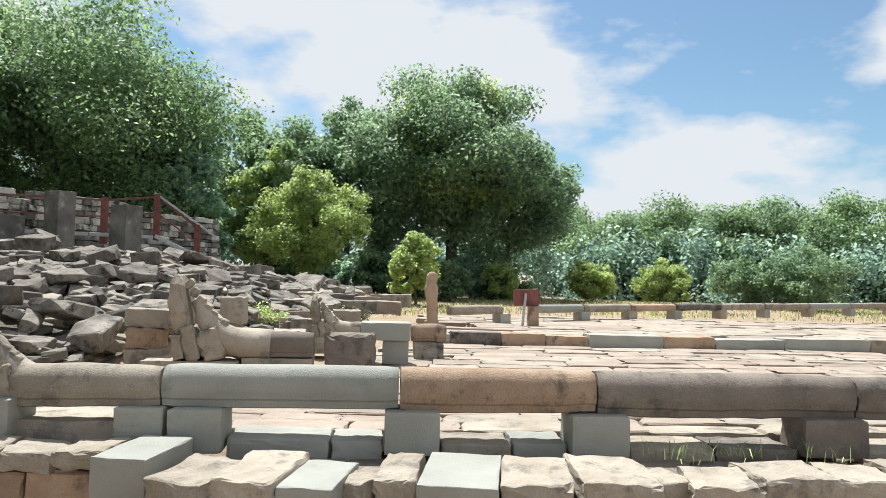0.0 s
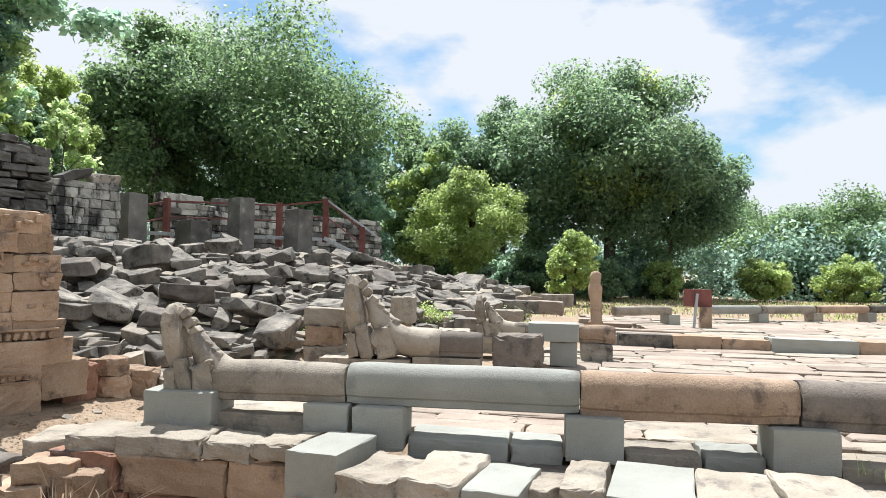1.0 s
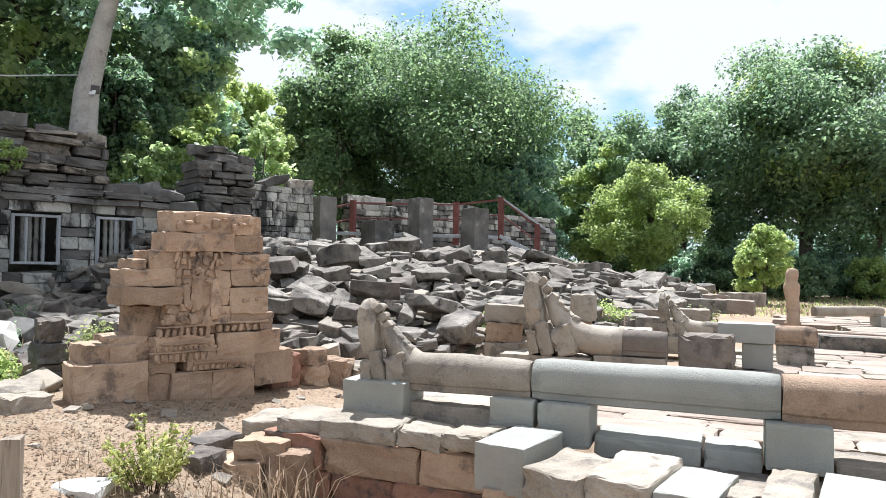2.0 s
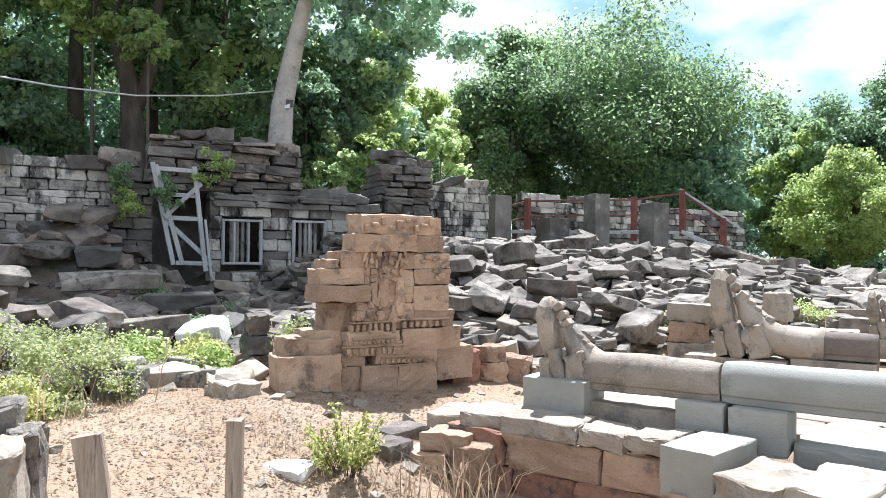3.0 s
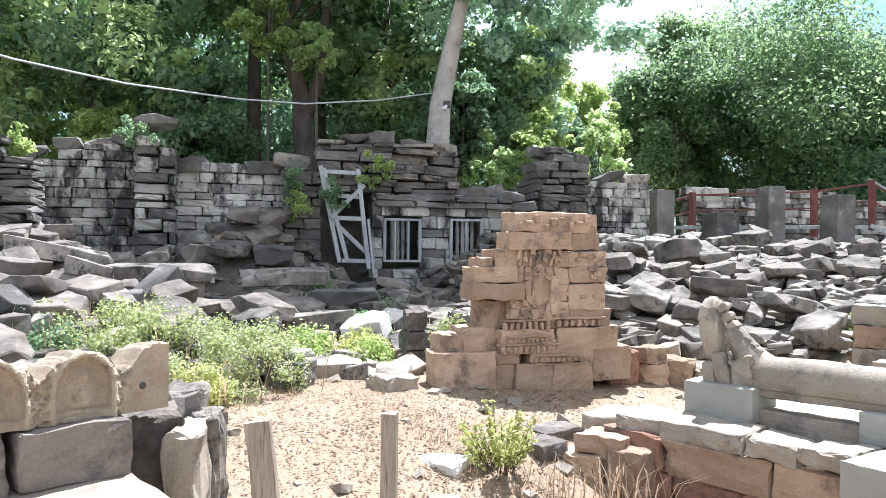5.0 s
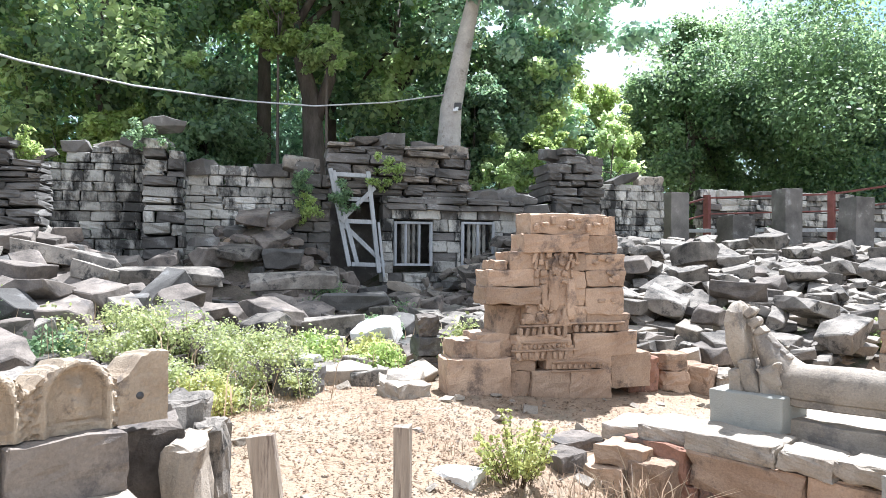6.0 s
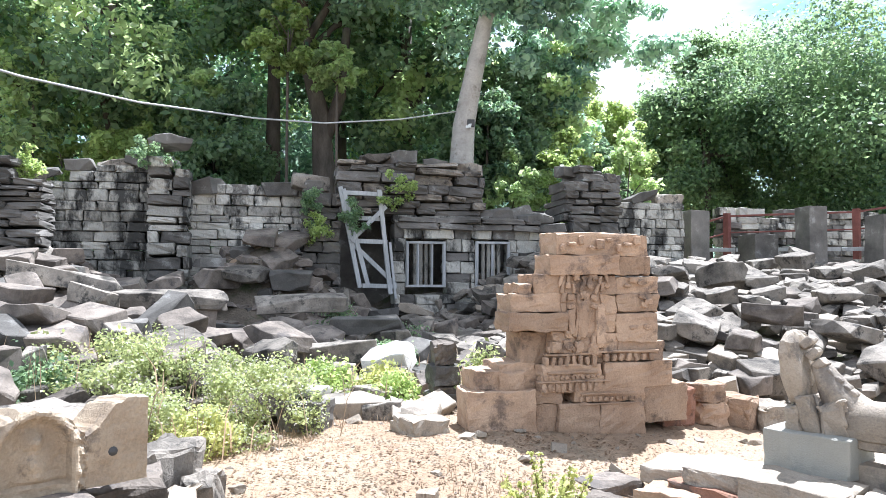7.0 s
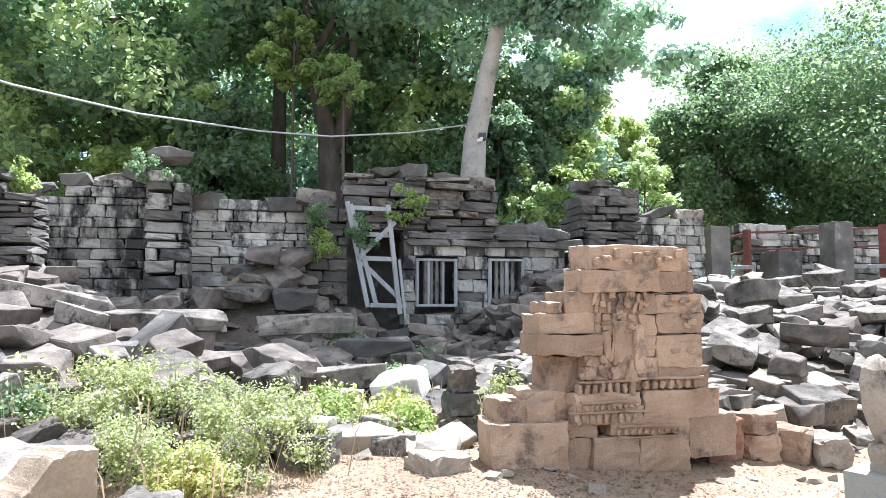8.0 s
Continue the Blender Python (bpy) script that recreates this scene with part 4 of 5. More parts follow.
def rubble_fields():
    rnd = random.Random(77)
    spots = []
    for _ in range(9000):
        y = rnd.uniform(9.9, 36)
        x = rubble_edge(y) - abs(rnd.gauss(0, 1)) * 6.0 + 0.1
        if x < -15 or gallery_side(x, y) < -2.0:
            continue
        spots.append((x, y, rnd.choice((0.2, 0.27, 0.34, 0.42, 0.5, 0.6, 0.74)) * rnd.uniform(0.85, 1.15), 0))
    for _ in range(14000):
        y = rnd.uniform(-3, 14.5)
        x = -8.5 - rnd.uniform(0, 1) * 10.5
        if gallery_side(x, y) < (0.3 if y > 10.6 else -0.3) or (y > 6.0 and x > -8.9):
            continue
        spots.append((x, y, rnd.choice((0.2, 0.27, 0.34, 0.42, 0.5, 0.62, 0.78)) * rnd.uniform(0.9, 1.15), 1))
    for _ in range(1500):
        a, b = rnd.gauss(0, 1.5), rnd.gauss(0.5, 1.0)
        x, y = -16.2 + a * 0.447 + b * 0.894, 9.6 + a * 0.894 - b * 0.447
        if gallery_side(x, y) > -0.2:
            spots.append((x, y, rnd.uniform(0.24, 0.62), 1))
    cell, kept = {}, []
    for s in spots:
        ci, cj = int(s[0] // 1), int(s[1] // 1)
        near = [k for a in (-1, 0, 1) for b in (-1, 0, 1) for k in cell.get((ci + a, cj + b), ())]
        if all((s[0] - k[0]) ** 2 + (s[1] - k[1]) ** 2 > (0.24 * (s[2] + k[2])) ** 2 for k in near):
            cell.setdefault((ci, cj), []).append(s)
            kept.append(s)
    kept.sort(key=lambda s: (s[0] + 1) ** 2 + (s[1] - 1.5) ** 2)
    rest = {}
    for i, (x, y, size, zone) in enumerate(kept):
        k = rnd.randrange(26)
        z = ground_height(x, y) + size * rnd.uniform(0.0, 0.12) + rnd.choice((0, 0.06, 0.18, 0.32, 0.46)) * min(1, size * 1.35)
        if zone == 1 and 6 < y < 13:
            z -= 0.12
        # the stones lie shingled and dip down the slope
        m = pose(x, y, z, rnd.gauss(7, 9), rnd.gauss(6, 9), 0) @ pose(0, 0, 0, 0, 0, rnd.gauss(10, 30) + rnd.choice((0, 0, 90))) @ Matrix.Scale(size, 4)
        pale = rnd.random()
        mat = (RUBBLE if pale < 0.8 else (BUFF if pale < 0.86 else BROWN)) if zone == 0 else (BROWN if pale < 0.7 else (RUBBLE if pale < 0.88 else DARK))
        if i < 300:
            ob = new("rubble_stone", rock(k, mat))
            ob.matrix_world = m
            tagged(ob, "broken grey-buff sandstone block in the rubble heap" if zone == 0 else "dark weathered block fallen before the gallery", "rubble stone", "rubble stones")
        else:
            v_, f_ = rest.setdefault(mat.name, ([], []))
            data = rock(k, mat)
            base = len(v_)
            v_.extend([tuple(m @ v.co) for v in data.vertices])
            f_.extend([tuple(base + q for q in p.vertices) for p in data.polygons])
    for name, (v_, f_) in rest.items():
        data = bpy.data.meshes.new("rubble_heap")
        data.from_pydata(v_, [], f_)
        data.materials.append(bpy.data.materials[name])
        tagged(new("rubble_heap", data), "heap of tumbled grey sandstone blocks", "rubble", kind="stuff")


rubble_fields()


def gravel():
    """Chips and small stones at the foot of the rubble and on the path."""
    rnd = random.Random(15)
    v_, f_ = [], []
    for _ in range(420):
        if rnd.random() < 0.6:
            y = rnd.uniform(3, 17)
            x = (rubble_edge(y) if y > 10 else -8.3) + rnd.gauss(0.15, 0.5)
        else:
            x, y = rnd.uniform(-8, -3.5), rnd.uniform(3, 11)
        if x > -4.4 and y > 6.6 and y < 11:
            continue
        m = pose(x, y, ground_height(x, y), rnd.uniform(-30, 30), rnd.uniform(-30, 30), rnd.uniform(0, 360)) @ Matrix.Scale(rnd.choice((0.03, 0.04, 0.06, 0.1, 0.16)), 4)
        data = rock(rnd.randrange(26), BUFF)
        base = len(v_)
        v_.extend([tuple(m @ v.co) for v in data.vertices])
        f_.extend([tuple(base + q for q in p.vertices) for p in data.polygons])
    data = bpy.data.meshes.new("gravel")
    data.from_pydata(v_, [], f_)
    data.materials.append(BUFF)
    tagged(new("gravel", data), "stone chips scattered at the rubble's foot", "gravel", kind="stuff")


gravel()


def stray(x, y, z, size, k, mat, label, rot=(0, 0, 0)):
    ob = new("stray_stone", rock(k, mat))
    ob.matrix_world = pose(x, y, z, *rot) @ Matrix.Scale(size, 4)
    tagged(ob, label, "stone", "stones at the rubble's foot")


for i, (x, y, size, mat) in enumerate(((-8.15, 6.62, 0.62, BUFF), (-7.85, 6.72, 0.42, RUBBLE), (-7.60, 6.82, 0.40, BUFF), (-7.32, 6.80, 0.48, BUFF), (-8.55, 6.5, 0.5, RUBBLE), (-8.4, 7.1, 0.55, RUBBLE), (-7.7, 7.35, 0.4, BUFF), (-7.35, 7.5, 0.36, RUBBLE))):
    stray(x, y, ground_height(x, y) + size * 0.16, size, (3 * i + 1) % 26, mat, "pale broken stone at the foot of the rubble", (random.gauss(0, 8), random.gauss(0, 8), random.uniform(0, 180)))
stray(-9.6, 8.1, 0.66, 0.66, 4, PALE_STONE, "bright white broken block among dark rubble", (24, -18, 30))
stray(-5.2, 5.62, 0.06, 0.36, 7, PALE_STONE, "flat pale stone lying on the path", (4, 3, 20))
stray(-4.6, 5.1, 0.02, 0.22, 9, BUFF, "flat stone lying on the path", (4, 3, 70))

for i, (x, y, z, l, w, h, rz, mat) in enumerate(((-12.9, 6.3, 1.42, 1.7, 0.5, 0.3, 62, RUBBLE), (-11.4, 4.6, 0.98, 1.5, 0.5, 0.42, 58, DARK), (-10.6, 7.6, 0.68, 1.5, 0.5, 0.3, 50, RUBBLE), (-13.3, 9.0, 1.3, 1.6, 0.45, 0.3, 70, RUBBLE), (-12.0, 9.4, 0.95, 1.3, 0.5, 0.32, 40, DARK), (-14.4, 5.2, 1.75, 1.6, 0.5, 0.28, 66, RUBBLE), (-11.9, 2.6, 1.05, 1.4, 0.5, 0.35, 75, DARK))):
    data = rock_mesh("fallen_lintel", 800 + i, (l, w, h), cuts=2, rough=0.05)
    tagged(part("fallen_lintel", data, mat, at=pose(x, y, z, random.gauss(0, 7), random.gauss(0, 5), rz)), "long flat lintel stone lying on the rubble", "stone slab", "fallen lintels")
for i, (a, b, r) in enumerate((((0.9, 0.95, 1.7), (3.1, 2.0, 0.5), 0.20), ((1.5, 0.8, 1.4), (3.0, 1.5, 0.9), 0.17))):
    p0, p1 = on_gallery(*a), on_gallery(*b)
    tagged(part("fallen_column", tube_bm([p0.lerp(p1, k / 6) for k in range(7)], [r * (1 + 0.06 * (k % 2)) for k in range(7)], sides=10), DARK), "dark fallen stone column leaning below the window", "stone column")

# ---- carved blocks piled on a platform ----
def carved_crest():
    """A block carved with a row of niches under leafy arches, its images worn to plain bosses."""
    length, depth, pitch, nu, nz = 1.75, 0.34, 0.42, 170, 24

    def crest(u):
        ph = ((u - 1.085) % pitch) / pitch
        edge = 0.21 + 0.14 * math.sin(math.pi * ph) ** 0.8 if u < 1.49 else 0.21 + 0.15 * smooth(1.47, 1.68, u)
        return edge + 0.022 * noise.noise(Vector((u * 14, 2, 0))) + 0.012 * noise.noise(Vector((u * 40, 7, 0)))

    def relief(u, z):
        rough = 0.008 * noise.noise(Vector((u * 30, z * 30, 1))) + 0.010 * noise.noise(Vector((u * 9, z * 9, 4)))
        if u > 1.5:
            return rough
        d = ((u - 1.085) % pitch) - pitch / 2
        ring = math.hypot(d, max(0.0, z - 0.15) * 0.8)
        h = 0.035 * math.exp(-((ring - 0.15) / 0.024) ** 2)
        if ring < 0.135 and z > 0.05:
            h -= 0.03
        h += 0.06 * math.exp(-(d / 0.055) ** 2 - ((z - 0.13) / 0.06) ** 2)
        h += 0.055 * math.exp(-(d / 0.032) ** 2 - ((z - 0.225) / 0.03) ** 2)
        h += 0.022 * math.exp(-(d / 0.075) ** 2 - ((z - 0.075) / 0.02) ** 2)
        if ring > 0.165:
            h += 0.03 * noise.noise(Vector((u * 45, z * 45, 8)))
        return h + rough
    bm = bmesh.new()
    cols = []
    for i in range(nu + 1):
        u = i / nu * length
        top = crest(u)
        col = [bm.verts.new((relief(u, top * k / nz), u, top * k / nz)) for k in range(nz + 1)]
        col += [bm.verts.new((-0.05, u, top + 0.006)), bm.verts.new((-0.18, u, top * 0.97 + 0.01 * noise.noise(Vector((u * 12, 9, 0))))), bm.verts.new((-depth, u, top * 0.9)), bm.verts.new((-depth, u, 0))]
        cols.append(col)
    n = len(cols[0])
    for a, b in zip(cols, cols[1:]):
        for q in range(n):
            bm.faces.new((a[q], b[q], b[(q + 1) % n], a[(q + 1) % n]))
    bm.faces.new(cols[0])
    bm.faces.new(cols[-1][::-1])
    bmesh.ops.recalc_face_normals(bm, faces=bm.faces[:])
    t = thing("carved_crest_block", "buff crest stone with worn niches, resting on blocks", "carved stone", at=(-4.98, 2.5, 0.92))
    m = pose(-4.73, 1.47, 0.92, 0, 0, 4)
    child(part("crest", bm, CREST, at=m), t)
    # drilled holes are dark plugs whose colour stands for the shade inside
    for u, z in ((1.60, 0.14), (0.80, 0.07)):
        hole = tube_bm([(-0.06, u, z), (0.008, u, z)], [0.02, 0.02], sides=10)
        child(part("drilled_hole", hole, LAMP_GREY, at=m, label="dark plug for the shade inside a drilled hole"), t)


carved_crest()
slab("support_block", -5.24, -4.72, 2.44, 2.98, 0.62, 0.915, RAIL_DARK, 201, "dark brown squared block under the carved crest stone", "stone block", skew=0.01, rough=0.03)
slab("support_block", -5.24, -4.74, 1.70, 2.40, 0.62, 0.915, RAIL_DARK, 202, "dark layered block under the carved crest stone", "stone block", skew=0.01, rough=0.03)
slab("platform_slab", -5.44, -4.18, 2.28, 2.99, 0.37, 0.62, BUFF, 203, "buff slab under the piled blocks", "stone slab")
slab("platform_slab", -5.44, -4.18, 1.1, 2.26, 0.37, 0.62, BUFF, 204, "buff slab under the piled blocks", "stone slab")
slab("platform_foot", -5.54, -4.28, 1.1, 2.97, -0.1, 0.38, BROWN, 205, "rough stone footing of the block pile", "stone block")
slab("edge_stone", -5.18, -4.70, 3.27, 3.46, -0.05, 0.79, BUFF, 206, "upright ribbed edge stone with a bright rounded top", "stone block", rz=145, rough=0.05, round_=0.06)
slab("edge_stone", -5.46, -5.10, 3.56, 3.74, -0.05, 0.76, RUBBLE, 207, "upright weathered edge stone behind the pile", "stone block", rz=145, rough=0.05, round_=0.05)
slab("edge_stone", -5.55, -5.0, 3.02, 3.42, 0.0, 0.84, BROWN, 208, "weathered block at the back of the pile", "stone block", rz=-18, rough=0.05)
slab("edge_stone", -5.75, -5.45, 3.38, 3.75, 0.0, 0.88, RUBBLE, 212, "rough pale block at the back of the pile", "stone block", rz=24, rough=0.06, round_=0.06)
slab("edge_stone", -6.15, -5.6, 2.75, 3.35, 0.0, 1.0, BUFF, 209, "rough pale block behind the carved crest stone", "stone block", rz=14, rough=0.08, skew=0.08)
slab("edge_stone", -6.2, -5.5, 1.7, 2.55, 0.0, 1.02, RUBBLE, 210, "rough grey block behind the carved crest stone", "stone block", rz=-14, rough=0.09, skew=0.08)
slab("edge_stone", -7.1, -6.3, 2.6, 3.5, 0.0, 0.92, RUBBLE, 211, "broad sloping rough block behind the carved crest stone", "stone block", rz=30, rough=0.09, skew=0.1)
slab("edge_stone", -6.5, -6.0, 3.5, 3.9, 0.0, 0.55, BUFF, 213, "low rough pale block at the weeds' edge", "stone block", rz=10, rough=0.07, round_=0.06)


def stake(x, y, top, w, d, lean, mat, label, seed):
    bm = block_bm(w, d, top + 0.3, seed=seed, round_=0.008, rough=0.008, steps=(-1, -0.7, -0.4, 0, 0.4, 0.7, 1), freq=6, base=True)
    tagged(part("wooden_stake", bm, mat, at=pose(x, y, -0.3, 0, 0, 42) @ pose(0, 0, 0, 0, lean, 0)), label, "stake", "stakes on the path")


stake(-3.905, 3.43, 0.98, 0.125, 0.05, -7.5, STAKE, "flat leaning board stake set in dry earth", 31)
stake(-3.80, 3.94, 0.96, 0.085, 0.08, 0.5, STAKE, "upright split grey wooden stake in dry earth", 32)

slab("pillar_stone", -8.22, -7.80, 7.52, 7.92, 0.1, 0.46, DARK, 220, "lower stone of a small carved pillar", "stone block", rz=-26, rough=0.04)
slab("pillar_stone", -8.18, -7.84, 7.56, 7.88, 0.46, 0.54, BROWN, 222, "thin moulded stone of a small carved pillar", "stone block", rz=-28)
slab("pillar_stone", -8.19, -7.83, 7.55, 7.89, 0.54, 0.78, DARK, 223, "middle stone of a small carved pillar", "stone block", rz=-22, rough=0.04)
slab("pillar_stone", -8.16, -7.88, 7.58, 7.86, 0.78, 1.04, BROWN, 221, "top stone of a small carved pillar", "stone block", rz=-30, rough=0.05, round_=0.05)
slab("trough_block", -8.12, -7.68, 5.62, 6.02, 0.18, 0.58, DARK, 224, "dark squared block beside the weeds at the path", "stone block", rz=38, rough=0.03)
slab("trough_slab", -8.5, -7.86, 5.68, 6.02, 0.60, 0.68, GREY, 225, "thin grey slab resting over a dark block", "stone slab", rz=40, rough=0.02)


# ---- statue, sign, handrail ----
def statue(x, y, z):
    prof = [(0, 0.17), (0.08, 0.18), (0.12, 0.13), (0.45, 0.14), (0.60, 0.13), (0.78, 0.165), (0.90, 0.165), (0.96, 0.125), (1.03, 0.125), (1.13, 0.14), (1.22, 0.11), (1.27, 0.03)]
    bm = tube_bm([(0.02 * math.sin(h * 5), 0, h) for h, r in prof], [r for h, r in prof], sides=14)
    for v in bm.verts:
        v.co.y *= 0.7
        v.co += noise.noise_vector(v.co * 7) * 0.02
    tagged(part("stone_statue", bm, WARM, at=pose(x, y, z, 0, 0, 0)), "worn standing stone guardian at the end of the balustrade", "statue")


statue(0.5, 19.0, 0.5)


def sign(x, y):
    t = thing("sign_board", "faded red-brown board on a leaning pole beside the balustrade", "sign", at=(x, y, 0.5))
    child(part("board", block_bm(0.62, 0.05, 0.40, seed=5, round_=0.01, rough=0.004), RED, at=pose(x + 0.05, y, 1.20)), t)
    child(part("pole", beam_bm((x - 0.05, y - 0.05, 0.4), (x + 0.03, y - 0.05, 1.30), 0.06), TIMBER), t)
    child(part("foot", block_bm(0.25, 0.25, 0.5, seed=6, round_=0.02), WARM, at=pose(x + 0.22, y, 0.75)), t)


sign(2.72, 18.9)


def handrail():
    t = thing("red_handrail", "faded red timber handrail on a walkway over the rubble", "handrail", at=(-10.5, 25.5, 2.2))
    pts = [(-14.6, 23.6, 3.35), (-13.5, 25.0, 3.85), (-10.2, 26.9, 3.90), (-8.6, 27.35, 4.10), (-7.3, 27.7, 3.10)]
    for i, p in enumerate(pts):
        if i:
            child(part("rail", beam_bm(pts[i - 1], p, 0.065), RED), t)
            child(part("lower_rail", beam_bm(Vector(pts[i - 1]) - Vector((0, 0, 0.55)), Vector(p) - Vector((0, 0, 0.55)), 0.05), RED), t)
        child(part("post", beam_bm((p[0], p[1], p[2] - 1.5), (p[0], p[1], p[2] + 0.1), 0.19), RED), t)
    for k in range(7):
        a = Vector(pts[0]).lerp(Vector(pts[3]), k / 7)
        b = Vector(pts[0]).lerp(Vector(pts[3]), (k + 0.97) / 7)
        child(part("walkway_board", beam_bm((a.x, a.y - 0.3, 2.7), (b.x, b.y - 0.3, 2.7), 0.12), TIMBER), t)
    child(part("stair_string", beam_bm((-8.6, 27.2, 2.75), (-6.9, 27.6, 1.9), 0.14), TIMBER), t)
    child(part("slanting_rail", beam_bm((-8.7, 27.3, 4.25), (-6.7, 27.8, 2.8), 0.07), TIMBER, label="bare grey slanting rail"), t)


handrail()
for i, (x, y, z0, z1, w) in enumerate(((-13.0, 22.05, 1.6, 3.8, 0.62), (-10.7, 24.7, 1.8, 3.94, 0.62), (-9.2, 26.1, 1.8, 3.67, 0.7), (-11.8, 23.6, 1.8, 3.1, 0.8))):
    slab("door_jamb", x - w / 2, x + w / 2, y - w / 2, y + w / 2, z0, z1, DARK, 240 + i, "upright dark door jamb standing in the rubble", "stone jamb", rz=GANG, skew=0.03)


# ---- trees ----
def leaf_cloud(centres, radii, count, size, seed, flatten=0.8, shell=0.55):
    """Bent leaf blades scattered through many small clumps. Returns a mesh."""
    rg = np.random.RandomState(seed)
    centres = np.array(centres, float)
    radii = np.array(radii, float)
    pick = rg.choice(len(centres), count, p=radii ** 2 / np.sum(radii ** 2))
    d = rg.normal(size=(count, 3))
    d /= np.linalg.norm(d, axis=1)[:, None]
    rr = radii[pick] * (shell + (1 - shell) * np.minimum(np.abs(rg.normal(size=count)), 1.0 + 0.25 * rg.rand(count)))
    p = centres[pick] + d * rr[:, None] * np.array([1, 1, flatten])
    n = d * 0.6 + rg.normal(size=(count, 3)) * 0.6 + np.array([0, 0, 0.5])
    n /= np.linalg.norm(n, axis=1)[:, None]
    a = np.cross(n, rg.normal(size=(count, 3)))
    a /= np.linalg.norm(a, axis=1)[:, None]
    b = np.cross(n, a)
    s = size * (0.6 + 0.9 * rg.rand(count))[:, None]
    v = np.stack([p - a * s, p + b * s * 0.62 + n * s * 0.2, p + a * s, p - b * s * 0.62 + n * s * 0.2], axis=1).reshape(-1, 3)
    data = bpy.data.meshes.new("crown")
    data.vertices.add(count * 4)
    data.vertices.foreach_set("co", v.ravel())
    data.loops.add(count * 4)
    data.loops.foreach_set("vertex_index", np.arange(count * 4, dtype=np.int32))
    data.polygons.add(count)
    data.polygons.foreach_set("loop_start", np.arange(0, count * 4, 4, dtype=np.int32))
    data.polygons.foreach_set("loop_total", np.full(count, 4, dtype=np.int32))
    data.update(calc_edges=True)
    return data


def tree(x, y, z, height, width, low, mat, seed, label, leaves=14000, leaf=0.17, bark=BARK, trunk_r=0.25, trunk_path=None, clumps=70, dome=1.0, lit_mat=None, share=0.2):
    """A tapered trunk with limbs into a crown of leaf clumps between the heights low and height."""
    rnd = random.Random(seed)
    t = thing("tree", label, "tree", "trees", at=(x, y, z))
    path = trunk_path or [(0, 0, -0.3), (0.1, 0.05, low * 0.5), (0.0, 0.1, low + 0.2 * (height - low)), (0.2, 0, low + 0.6 * (height - low))]
    radii = [trunk_r * (1.15 - 0.8 * i / (len(path) - 1)) for i in range(len(path))]
    child(part("trunk", tube_bm(path, radii, sides=10), bark, at=Matrix.Translation((x, y, z))), t)
    cen, rad = [], []
    mid, hh = (low + height) / 2, (height - low) / 2
    while len(cen) < clumps:
        u = Vector((rnd.uniform(-1, 1), rnd.uniform(-1, 1), rnd.uniform(-1, 1)))
        if u.length > 1 or u.length < 0.4:
            continue
        wob = 0.80 + 0.42 * noise.noise(u * 1.9 + Vector((seed * 1.7, 0, 0))) + (0.12 if rnd.random() < 0.12 else 0)
        w = width / 2 * (1 - 0.25 * max(0, u.z) * dome)
        cen.append((u.x * w * wob, u.y * w * wob, mid + u.z * hh * wob))
        rad.append(width * rnd.uniform(0.045, 0.115))
    for k in range(7):
        c = Vector(cen[rnd.randrange(len(cen))])
        s = Vector(path[-2]).lerp(Vector(path[-1]), rnd.random())
        m = s.lerp(c, 0.5) + Vector((0, 0, 0.3))
        child(part("limb", tube_bm([s, m, c], [trunk_r * 0.4, trunk_r * 0.26, trunk_r * 0.08], sides=6), bark, at=Matrix.Translation((x, y, z))), t)
    # a share of the clumps takes lighter leaves that stand for sunlit patches
    cut = int(len(cen) * share) if lit_mat else 0
    for name, lo, hi, leaf_mat in (("crown", cut, len(cen), mat), ("new_growth", 0, cut, lit_mat)):
        if hi > lo:
            data = leaf_cloud(cen[lo:hi], rad[lo:hi], int(leaves * 1.2 * (hi - lo) / len(cen)), leaf * 0.78, seed + lo, shell=0.3)
            data.materials.append(leaf_mat)
            tagged(child(part(name, data, None, at=Matrix.Translation((x, y, z))), t), kind="stuff")
    return t


def from_view(yaw, dist):
    return -0.7 - math.sin(radians(yaw)) * dist, 1.4 + math.cos(radians(yaw)) * dist


def put_tree(yaw, dist, height, width, low, mat, seed, label, **kw):
    x, y = from_view(yaw, dist)
    return tree(x, y, ground_height(x, y) - 0.1, height, width, low, mat, seed, label, **kw)


# the great round tree behind the rubble, its neighbours, the woods
put_tree(22.8, 46, 15.0, 21, 0.5, LEAF_AIRY, 1, "broad dense green tree behind the ruined gallery", leaves=100000, leaf=0.135, trunk_r=0.5, clumps=300, lit_mat=LEAF_MID, share=0.3)
put_tree(29.5, 42, 13.0, 9.5, 0.3, LEAF_AIRY, 2, "dense green tree behind the ruined gallery", leaves=38000, leaf=0.13, clumps=130)
put_tree(-5.0, 47, 15.2, 14.5, 3.4, LEAF_MID, 3, "tall rounded green tree at the edge of the clearing", leaves=85000, leaf=0.14, trunk_r=0.45, clumps=260, lit_mat=LEAF_LIGHT, share=0.12)
put_tree(3.2, 50, 13.2, 11, 2.0, LEAF_MID, 4, "tall green tree at the edge of the clearing", leaves=46000, leaf=0.14, clumps=160)
put_tree(-9.5, 50, 12.0, 11, 2.0, LEAF_MID, 5, "spreading green tree at the edge of the clearing", leaves=42000, leaf=0.14, clumps=160)
put_tree(8.4, 47, 10.4, 7.0, 0.4, LEAF_AIRY, 16, "olive-green tree behind the bright young tree", leaves=16000, leaf=0.16, trunk_r=0.2, clumps=110, lit_mat=LEAF_LIGHT, share=0.4)
